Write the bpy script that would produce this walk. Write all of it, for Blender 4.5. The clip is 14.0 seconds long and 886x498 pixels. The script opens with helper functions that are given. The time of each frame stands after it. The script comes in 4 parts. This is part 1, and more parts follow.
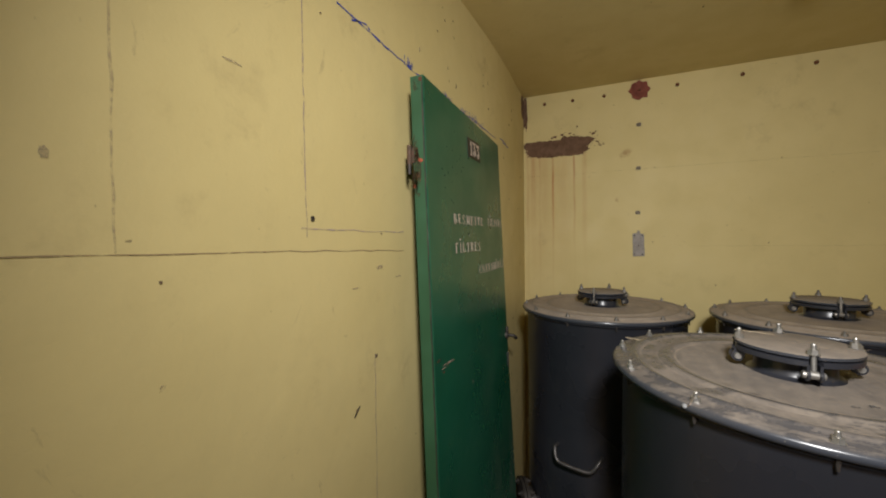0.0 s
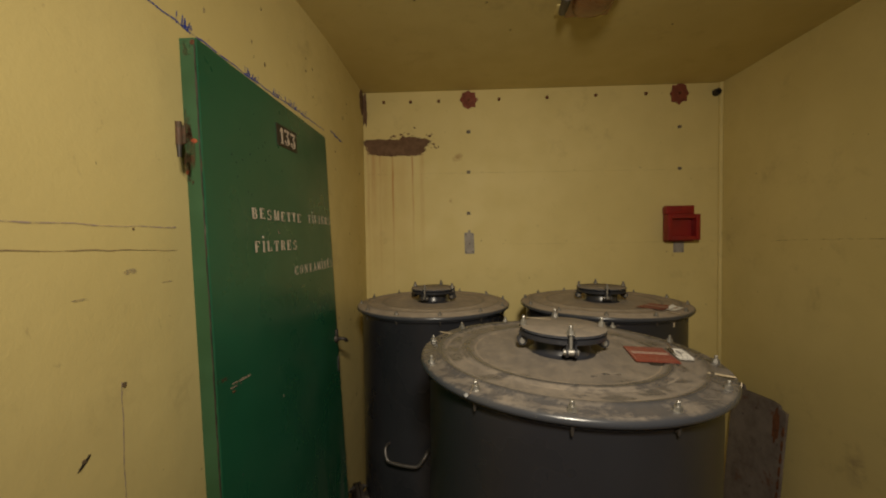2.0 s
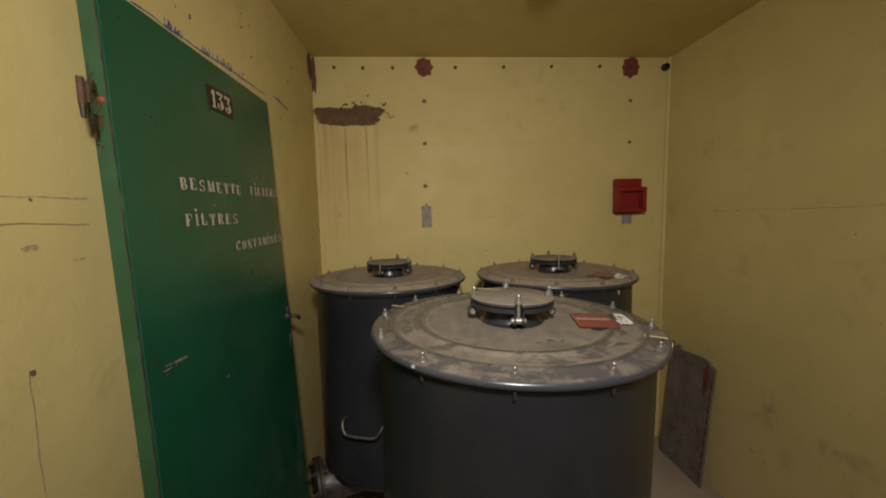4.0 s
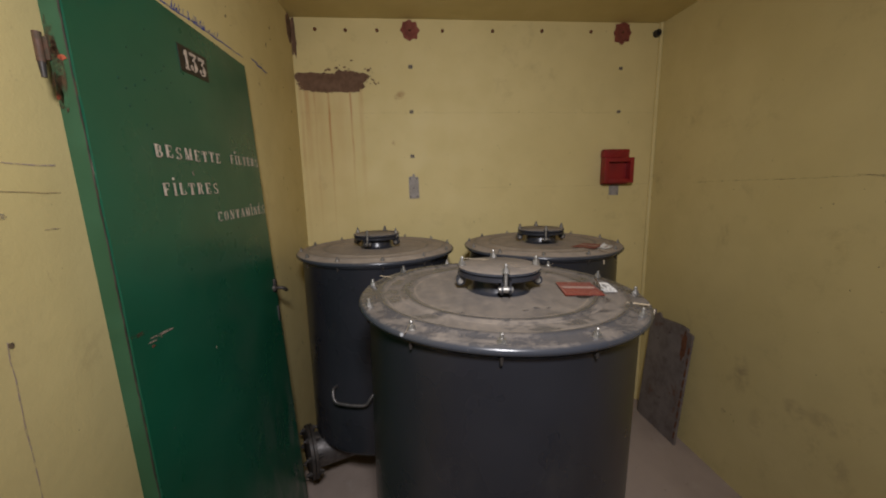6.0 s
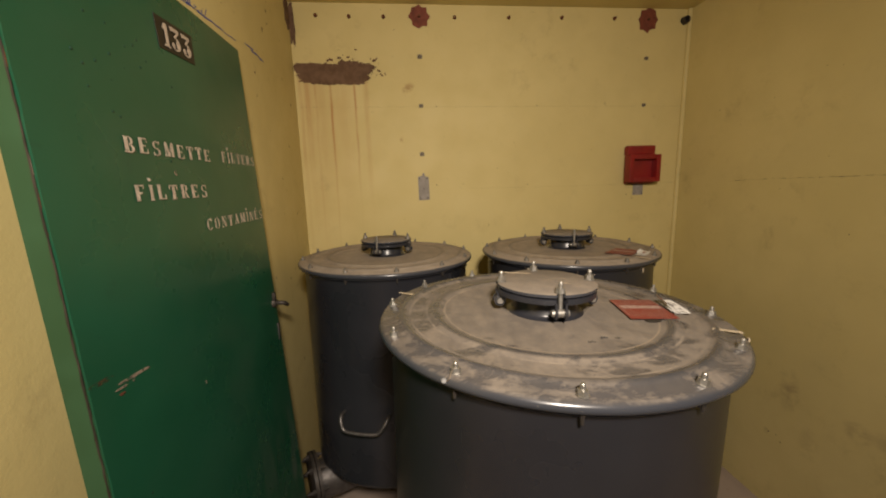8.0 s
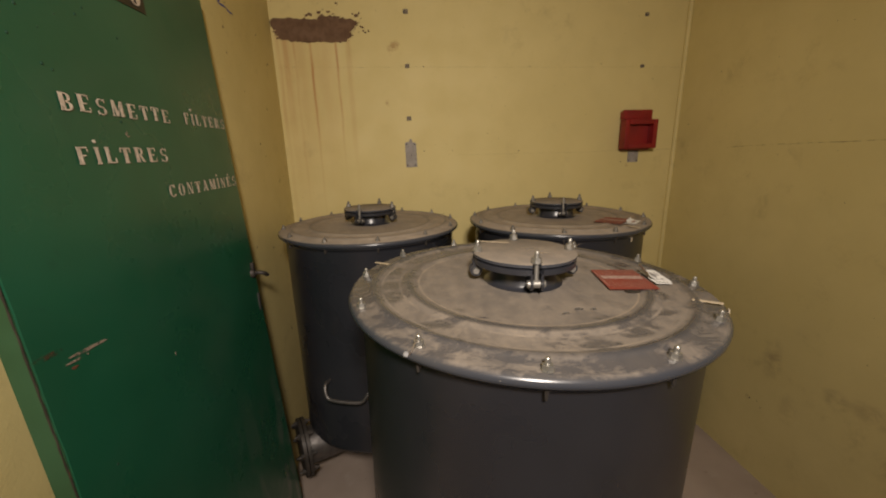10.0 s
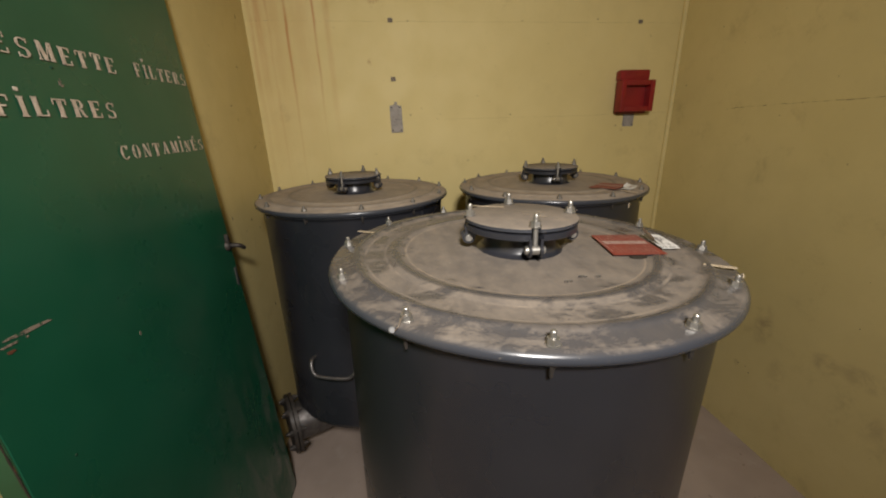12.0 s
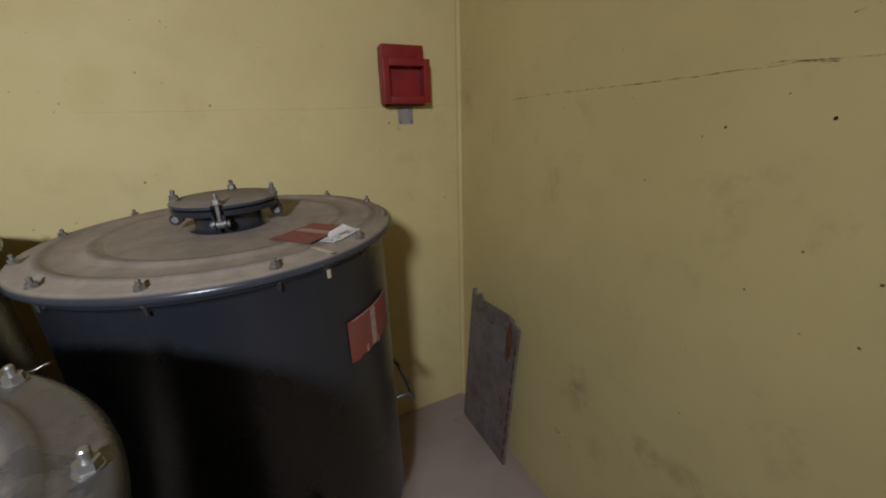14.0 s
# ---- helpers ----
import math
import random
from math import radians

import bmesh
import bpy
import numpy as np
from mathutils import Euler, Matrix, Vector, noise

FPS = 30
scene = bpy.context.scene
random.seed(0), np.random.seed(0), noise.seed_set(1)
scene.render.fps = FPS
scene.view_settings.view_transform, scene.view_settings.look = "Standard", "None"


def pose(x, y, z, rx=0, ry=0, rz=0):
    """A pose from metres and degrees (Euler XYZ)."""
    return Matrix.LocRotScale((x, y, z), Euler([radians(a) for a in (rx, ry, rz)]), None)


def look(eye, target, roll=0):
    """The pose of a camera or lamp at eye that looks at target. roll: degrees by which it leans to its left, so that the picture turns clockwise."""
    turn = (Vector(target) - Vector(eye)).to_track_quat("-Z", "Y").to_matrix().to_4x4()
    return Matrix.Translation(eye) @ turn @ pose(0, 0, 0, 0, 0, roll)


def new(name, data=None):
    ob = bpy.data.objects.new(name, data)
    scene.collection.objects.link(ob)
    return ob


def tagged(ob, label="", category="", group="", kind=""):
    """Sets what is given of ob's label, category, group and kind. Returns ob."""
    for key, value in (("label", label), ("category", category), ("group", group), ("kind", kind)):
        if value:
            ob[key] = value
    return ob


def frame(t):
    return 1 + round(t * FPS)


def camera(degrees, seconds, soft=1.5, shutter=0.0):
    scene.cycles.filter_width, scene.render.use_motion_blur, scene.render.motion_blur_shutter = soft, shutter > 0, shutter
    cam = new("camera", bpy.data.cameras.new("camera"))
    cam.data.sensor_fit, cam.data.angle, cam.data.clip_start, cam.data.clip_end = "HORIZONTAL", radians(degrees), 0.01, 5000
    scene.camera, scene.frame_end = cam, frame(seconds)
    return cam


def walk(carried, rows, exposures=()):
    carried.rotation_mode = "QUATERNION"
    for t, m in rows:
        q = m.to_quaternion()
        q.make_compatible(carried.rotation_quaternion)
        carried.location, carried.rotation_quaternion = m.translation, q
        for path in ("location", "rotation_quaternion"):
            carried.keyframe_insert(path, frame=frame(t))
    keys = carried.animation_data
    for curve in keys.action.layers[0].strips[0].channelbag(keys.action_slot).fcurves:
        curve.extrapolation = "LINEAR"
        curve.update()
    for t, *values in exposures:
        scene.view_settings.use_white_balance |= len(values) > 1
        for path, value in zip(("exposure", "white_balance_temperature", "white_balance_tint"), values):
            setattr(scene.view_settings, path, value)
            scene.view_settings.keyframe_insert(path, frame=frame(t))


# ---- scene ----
cam = camera(99.8, 14.0, soft=2.0)
PATH = [
    (0, (0.038, 0.199, 1.566), (-0.736, 2.043, 1.519), -0.8),
    (0.5, (0.024, 0.315, 1.58), (-0.457, 2.255, 1.529), -0.9),
    (1, (0.066, 0.308, 1.566), (-0.235, 2.285, 1.502), -1.0),
    (1.5, (0.128, 0.295, 1.553), (-0.056, 2.285, 1.478), -1.0),
    (2, (0.177, 0.29, 1.558), (0.095, 2.287, 1.499), -0.8),
    (2.5, (0.194, 0.291, 1.557), (0.19, 2.291, 1.497), -0.9),
    (3, (0.206, 0.297, 1.556), (0.258, 2.294, 1.442), -0.8),
    (3.5, (0.213, 0.305, 1.552), (0.3, 2.296, 1.394), -1.0),
    (6, (0.214, 0.313, 1.539), (0.386, 2.277, 1.198), -1.2),
    (6.5, (0.209, 0.314, 1.537), (0.39, 2.274, 1.181), -1.2),
    (7, (0.152, 0.376, 1.518), (0.318, 2.339, 1.172), -1.4),
    (7.5, (0.135, 0.468, 1.543), (0.317, 2.432, 1.21), -1.4),
    (10, (0.199, 0.533, 1.53), (0.39, 2.46, 1.03), -1.5),
    (10.5, (0.199, 0.531, 1.527), (0.389, 2.442, 0.967), -1.7),
    (11, (0.212, 0.528, 1.526), (0.413, 2.421, 0.909), -1.8),
    (11.5, (0.222, 0.556, 1.519), (0.436, 2.441, 0.885), -1.9),
    (12, (0.204, 0.6, 1.495), (0.446, 2.48, 0.857), -1.8),
    (12.5, (0.349, 0.724, 1.473), (0.648, 2.592, 0.826), -1.9),
    (13, (0.607, 0.827, 1.49), (1.062, 2.668, 0.856), -1.7),
    (13.5, (0.845, 0.982, 1.497), (1.55, 2.738, 0.849), -1.5),
    (14, (0.960, 1.129, 1.474), (1.771, 2.831, 0.804), -1.8),
]
EXPOSURE = [(0.0, 0.1, 5800, 10), (1.0, -0.33, 6300, 9), (2.0, -0.35, 7300, 7), (3.0, -0.32, 7000, 7), (6.5, 0.0, 5600, 15), (7.0, 0.1, 6300, 12), (7.5, 0.3, 7000, 14), (10.0, 0.12, 6700, 14), (11.0, 0.22, 6500, 13), (12.5, 0.28, 5800, 11), (13.0, 0.15, 5500, 13), (14.0, 0.22, 5100, 12)]
walk(cam, [(t, look(eye, target, roll)) for t, eye, target, roll in PATH], EXPOSURE)

# ---- world and light ----
world = bpy.data.worlds.new("world")
scene.world = world
world.use_nodes = True
world.node_tree.nodes["Background"].inputs[0].default_value = (0.02, 0.017, 0.012, 1)
world.node_tree.nodes["Background"].inputs[1].default_value = 0.2


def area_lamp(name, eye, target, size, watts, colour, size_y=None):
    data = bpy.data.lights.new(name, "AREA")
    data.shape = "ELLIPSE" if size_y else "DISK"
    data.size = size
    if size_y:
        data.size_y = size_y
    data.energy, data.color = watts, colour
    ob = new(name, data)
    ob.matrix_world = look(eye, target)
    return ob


# unseen fixed lamp above the walker, standing in for the light carried along
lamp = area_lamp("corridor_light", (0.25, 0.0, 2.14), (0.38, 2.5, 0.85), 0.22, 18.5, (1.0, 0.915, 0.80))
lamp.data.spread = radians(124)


# ---- materials ----
class Nodes:
    """Short hand for building a node material."""

    def __init__(self, name):
        self.mat = bpy.data.materials.new(name)
        self.mat.use_nodes = True
        self.tree = self.mat.node_tree
        self.bsdf = self.tree.nodes["Principled BSDF"]
        geo = self.tree.nodes.new("ShaderNodeTexCoord")
        self.pos = geo.outputs["Object"]
        self.random = self.tree.nodes.new("ShaderNodeObjectInfo").outputs["Random"]

    def put(self, socket, value):
        if hasattr(value, "is_output"):
            self.tree.links.new(value, socket)
        elif isinstance(value, tuple) and len(value) == 3 and socket.type == "RGBA":
            socket.default_value = (*value, 1)
        else:
            socket.default_value = value

    def set(self, **kw):
        names = {"color": "Base Color", "rough": "Roughness", "metal": "Metallic", "normal": "Normal", "alpha": "Alpha",
                 "coat": "Coat Weight", "coat_rough": "Coat Roughness", "spec": "Specular IOR Level"}
        for k, v in kw.items():
            self.put(self.bsdf.inputs[names[k]], v)
        return self

    def math(self, op, a, b=0.0, c=None, clamp=False):
        n = self.tree.nodes.new("ShaderNodeMath")
        n.operation, n.use_clamp = op, clamp
        self.put(n.inputs[0], a), self.put(n.inputs[1], b)
        if c is not None:
            self.put(n.inputs[2], c)
        return n.outputs[0]

    def scaled(self, sx, sy, sz):
        n = self.tree.nodes.new("ShaderNodeMapping")
        n.inputs["Scale"].default_value = (sx, sy, sz)
        self.tree.links.new(self.pos, n.inputs[0])
        return n.outputs[0]

    def noise(self, scale, detail=4.0, rough=0.55, vec=None, warp=0.0):
        n = self.tree.nodes.new("ShaderNodeTexNoise")
        n.inputs["Scale"].default_value, n.inputs["Detail"].default_value = scale, detail
        n.inputs["Roughness"].default_value, n.inputs["Distortion"].default_value = rough, warp
        self.tree.links.new(vec if vec else self.pos, n.inputs["Vector"])
        return n.outputs["Fac"]

    def ramp(self, value, lo, hi, a=0.0, b=1.0):
        n = self.tree.nodes.new("ShaderNodeMapRange")
        n.interpolation_type = "SMOOTHSTEP"
        self.put(n.inputs[0], value)
        for i, v in enumerate((lo, hi, a, b)):
            n.inputs[i + 1].default_value = v
        return n.outputs[0]

    def mix(self, fac, a, b):
        n = self.tree.nodes.new("ShaderNodeMix")
        n.data_type = "RGBA"
        self.put(n.inputs["Factor"], fac), self.put(n.inputs[6], a), self.put(n.inputs[7], b)
        return n.outputs[2]

    def bump(self, height, strength=0.3, distance=0.002):
        n = self.tree.nodes.new("ShaderNodeBump")
        n.inputs["Strength"].default_value, n.inputs["Distance"].default_value = strength, distance
        self.put(n.inputs["Height"], height)
        return n.outputs[0]

    def axes(self):
        n = self.tree.nodes.new("ShaderNodeSeparateXYZ")
        self.tree.links.new(self.pos, n.inputs[0])
        return n.outputs[0], n.outputs[1], n.outputs[2]

    def band(self, value, centre, half, soft):
        """1 within half of centre, fading over soft."""
        return self.ramp(self.math("ABSOLUTE", self.math("SUBTRACT", value, centre)), half, half + soft, 1.0, 0.0)


def wall_paint(name, stained=""):
    n = Nodes(name)
    x, y, z = n.axes()
    big, mid = n.noise(1.3, 3), n.noise(6, 5, 0.6)
    base = n.mix(n.ramp(big, 0.35, 0.7), (0.62, 0.51, 0.228), (0.565, 0.46, 0.195))
    base = n.mix(n.ramp(mid, 0.35, 0.75, 0.0, 0.35), base, (0.52, 0.425, 0.186))
    grime = n.math("MULTIPLY", n.ramp(n.noise(8, 6, 0.7, warp=0.15), 0.52, 0.80), n.ramp(n.noise(2.1, 2), 0.40, 0.62))
    base = n.mix(n.math("MULTIPLY", grime, 0.38), base, (0.24, 0.17, 0.08))
    specks = n.ramp(n.noise(55, 2, 0.5), 0.76, 0.80)
    base = n.mix(n.math("MULTIPLY", specks, 0.6), base, (0.10, 0.07, 0.04))
    height = n.math("ADD", n.noise(14, 4), n.math("MULTIPLY", n.noise(160, 3), 0.25))
    if stained == "rust":
        # runs of rust below the bare patch, and a brown tide along the corner
        wob = n.math("MULTIPLY", n.math("SUBTRACT", n.noise(5, 2), 0.5), 0.012)
        xx = n.math("ADD", x, wob)
        for x0, half, soft, z0, strength in ((-0.232, 0.001, 0.010, 1.70, 0.7), (-0.232, 0.001, 0.006, 1.35, 0.25), (-0.104, 0.001, 0.009, 1.74, 0.6), (-0.104, 0.001, 0.006, 1.40, 0.2), (-0.355, 0.004, 0.02, 1.62, 0.35), (-0.312, 0.001, 0.008, 1.50, 0.35), (-0.045, 0.002, 0.02, 1.55, 0.28), (-0.388, 0.002, 0.012, 1.40, 0.4),
                                             (-0.17, 0.005, 0.08, 1.45, 0.18), (-0.30, 0.005, 0.10, 1.35, 0.22)):
            run = n.math("MULTIPLY", n.band(xx, x0, half, soft), n.ramp(z, z0 - 0.15, 2.07, 0.25, 1.0))
            run = n.math("MULTIPLY", run, n.ramp(z, 2.09, 2.13, 1.0, 0.0))
            run = n.math("MULTIPLY", run, n.ramp(z, z0 - 0.45, z0, 0.0, 1.0))
            run = n.math("MULTIPLY", run, n.ramp(n.noise(3, 4, vec=n.scaled(9, 1, 1.5)), 0.3, 0.6, 0.35, 1.0))
            base = n.mix(n.math("MULTIPLY", run, strength), base, (0.36, 0.13, 0.03))
        for x0, z0, r in ((0.185, 2.05, 0.045), (0.14, 1.79, 0.02), (1.50, 1.44, 0.02)):
            d = n.math("ADD", n.math("POWER", n.math("SUBTRACT", x, x0), 2), n.math("POWER", n.math("SUBTRACT", z, z0), 2))
            spot = n.math("MULTIPLY", n.ramp(d, 0, r * r, 1, 0), n.ramp(n.noise(22, 4, 0.7), 0.42, 0.6))
            base = n.mix(n.math("MULTIPLY", spot, 0.6), base, (0.28, 0.14, 0.05))
    if stained == "scuffs":
        for y0, z0, ry, rz, s in ((1.85, 0.60, 0.05, 0.12, 0.75), (1.60, 0.585, 0.06, 0.05, 0.6), (1.48, 0.60, 0.1, 0.05, 0.5), (1.42, 0.45, 0.06, 0.06, 0.5),
                                  (1.75, 0.42, 0.05, 0.1, 0.35), (1.93, 0.36, 0.015, 0.02, 0.6)):
            d = n.math("ADD", n.math("POWER", n.math("DIVIDE", n.math("SUBTRACT", y, y0), ry), 2), n.math("POWER", n.math("DIVIDE", n.math("SUBTRACT", z, z0), rz), 2))
            spot = n.math("MULTIPLY", n.ramp(d, 0, 1, 1, 0), n.ramp(n.noise(14, 5, 0.65, warp=0.5), 0.36, 0.66))
            base = n.mix(n.math("MULTIPLY", spot, 0.75 * s), base, (0.26, 0.18, 0.10))
    if stained == "handled":
        scuff = n.math("MULTIPLY", n.ramp(n.noise(7, 5, 0.75, vec=n.scaled(1, 1.6, 1.0), warp=1.5), 0.63, 0.72), 0.4)
        base = n.mix(scuff, base, (0.30, 0.23, 0.12))
    return n.set(color=base, spec=0.4, rough=n.ramp(mid, 0.3, 0.7, 0.58, 0.75), normal=n.bump(height, 0.35, 0.004)).mat


PAINT = wall_paint("yellow_wall_paint")
PAINT_BACK = wall_paint("yellow_wall_paint_rust_runs", "rust")
PAINT_RIGHT = wall_paint("yellow_wall_paint_scuffed", "scuffs")
PAINT_LEFT = wall_paint("yellow_wall_paint_handled", "handled")


def concrete():
    n = Nodes("dusty_concrete")
    big, mid, fine = n.noise(1.8, 4), n.noise(9, 6, 0.65), n.noise(120, 4)
    c = n.mix(n.ramp(big, 0.3, 0.7), (0.40, 0.32, 0.27), (0.30, 0.24, 0.20))
    c = n.mix(n.ramp(mid, 0.55, 0.75, 0, 0.5), c, (0.42, 0.36, 0.31))
    c = n.mix(n.ramp(n.noise(30, 3), 0.66, 0.74, 0, 0.5), c, (0.14, 0.10, 0.08))
    return n.set(color=c, rough=0.85, normal=n.bump(n.math("ADD", mid, n.math("MULTIPLY", fine, 0.4)), 0.4, 0.004)).mat


CONCRETE = concrete()


def door_paint():
    n = Nodes("green_door_paint")
    x, y, z = n.axes()
    c = n.mix(n.ramp(n.noise(2.5, 3), 0.35, 0.7), (0.010, 0.080, 0.040), (0.013, 0.097, 0.051))
    # grey dust rubbed on the lower free corner
    dust = n.math("MULTIPLY", n.ramp(y, 1.25, 1.9), n.ramp(z, 0.15, 0.95, 1, 0))
    dust = n.math("MULTIPLY", dust, n.ramp(n.noise(6, 5, 0.7, vec=n.scaled(1, 2.2, 0.8), warp=0.8), 0.40, 0.68))
    c = n.mix(dust, c, (0.15, 0.155, 0.13))
    haze = n.ramp(n.noise(2.2, 5, 0.62, warp=0.4), 0.45, 0.72, 0, 0.40)
    c = n.mix(haze, c, (0.040, 0.098, 0.060))
    c = n.mix(n.ramp(n.noise(9, 5, 0.7, warp=1.0), 0.60, 0.72, 0, 0.35), c, (0.012, 0.055, 0.034))
    specks = n.ramp(n.noise(48, 2), 0.77, 0.80)
    c = n.mix(n.math("MULTIPLY", specks, 0.6), c, (0.02, 0.02, 0.015))
    return n.set(color=c, rough=n.ramp(n.noise(4, 4), 0.3, 0.7, 0.24, 0.40), normal=n.bump(n.noise(10, 4), 0.12, 0.004)).mat


DOOR_GREEN = door_paint()


def plain(name, a, b, scale, rough, metal=0.0, bump=0.2, detail=5):
    n = Nodes(name)
    f = n.noise(scale, detail, 0.6)
    return n.set(color=n.mix(n.ramp(f, 0.35, 0.7), a, b), rough=n.ramp(f, 0.3, 0.7, rough * 0.85, min(1, rough * 1.15)), metal=metal,
                 normal=n.bump(n.noise(scale * 5, 3), bump, 0.001)).mat


EDGE_GREEN = plain("light_green_edge_paint", (0.021, 0.072, 0.031), (0.028, 0.090, 0.040), 7, 0.55)
DARK_GREEN = plain("dull_dark_green_paint", (0.006, 0.035, 0.019), (0.010, 0.050, 0.028), 40, 0.65)
ZINC = plain("zinc_plated_steel", (0.40, 0.385, 0.355), (0.28, 0.27, 0.25), 60, 0.42, 0.8)
DUSTY_ZINC = plain("dusty_zinc_plated_steel", (0.24, 0.22, 0.19), (0.15, 0.138, 0.12), 50, 0.5, 0.6)
DULL_STEEL = plain("dull_steel", (0.17, 0.16, 0.155), (0.11, 0.10, 0.095), 40, 0.5, 0.8)
DARK_STEEL = plain("oily_dark_steel", (0.04, 0.036, 0.033), (0.075, 0.062, 0.053), 30, 0.55, 0.5)
RUST = plain("rust", (0.16, 0.055, 0.02), (0.09, 0.035, 0.018), 45, 0.85, 0.0, 0.6)
HINGE = plain("rusted_hinge", (0.085, 0.040, 0.022), (0.040, 0.036, 0.020), 70, 0.75, 0.0)
RED_LEAD = plain("red_lead_primer", (0.20, 0.045, 0.022), (0.13, 0.035, 0.02), 35, 0.75, 0.0, 0.4)
ORANGE_CHIP = plain("orange_primer_chip", (0.36, 0.075, 0.03), (0.28, 0.06, 0.03), 90, 0.6)
BARE_PLASTER = plain("brown_bare_plaster", (0.145, 0.080, 0.043), (0.100, 0.055, 0.030), 22, 0.92, 0.0, 0.9)
RED_PAINT = plain("red_gloss_paint", (0.235, 0.010, 0.010), (0.18, 0.008, 0.008), 12, 0.42)


def worn_white():
    """Stencil paint, rubbed through in small spots."""
    n = Nodes("worn_white_stencil_paint")
    c = n.mix(n.ramp(n.noise(70, 4), 0.35, 0.65), (0.66, 0.56, 0.46), (0.48, 0.39, 0.31))
    return n.set(color=c, rough=0.65, alpha=n.ramp(n.noise(120, 5, 0.7), 0.30, 0.45, 0.3, 1.0)).mat


WHITE_PAINT = worn_white()
BLACK_PAINT = plain("black_plate_paint", (0.016, 0.012, 0.010), (0.026, 0.018, 0.014), 30, 0.45)
PAPER = plain("white_paper", (0.74, 0.73, 0.71), (0.66, 0.65, 0.63), 40, 0.7)
INK = plain("grey_ink", (0.20, 0.19, 0.185), (0.30, 0.29, 0.28), 80, 0.7)
LABEL_RED = plain("red_label_print", (0.215, 0.043, 0.030), (0.18, 0.070, 0.052), 14, 0.6, detail=8)
LABEL_PALE = plain("pale_label_print", (0.40, 0.29, 0.25), (0.26, 0.14, 0.115), 150, 0.6)
LABEL_FAINT = plain("faded_label_print", (0.34, 0.17, 0.13), (0.24, 0.10, 0.08), 150, 0.6)
TAPE = plain("yellowed_adhesive_tape", (0.55, 0.46, 0.34), (0.40, 0.32, 0.22), 40, 0.35)
GREY_PLATE = plain("grey_adhesive_pad", (0.30, 0.27, 0.24), (0.23, 0.205, 0.18), 60, 0.7)
PAD = plain("brown_grey_glue", (0.19, 0.155, 0.115), (0.13, 0.105, 0.075), 60, 0.75)
HOLE = plain("dark_hole", (0.02, 0.015, 0.01), (0.035, 0.025, 0.015), 30, 0.9)
WIRE = plain("thin_binding_wire", (0.42, 0.36, 0.30), (0.30, 0.24, 0.2), 50, 0.4, 0.8)


def drum_paint():
    n = Nodes("dark_grey_drum_paint")
    x, y, z = n.axes()
    f = n.noise(3, 4)
    c = n.mix(n.ramp(f, 0.35, 0.7), (0.019, 0.020, 0.025), (0.026, 0.027, 0.033))
    dust = n.math("MULTIPLY", n.ramp(n.noise(5, 6, 0.7, vec=n.scaled(1, 1, 0.35)), 0.52, 0.78), 0.30)
    c = n.mix(dust, c, (0.075, 0.068, 0.060))
    return n.set(color=c, rough=n.ramp(f, 0.3, 0.7, 0.24, 0.32), normal=n.bump(n.noise(3.5, 3), 0.06, 0.01)).mat


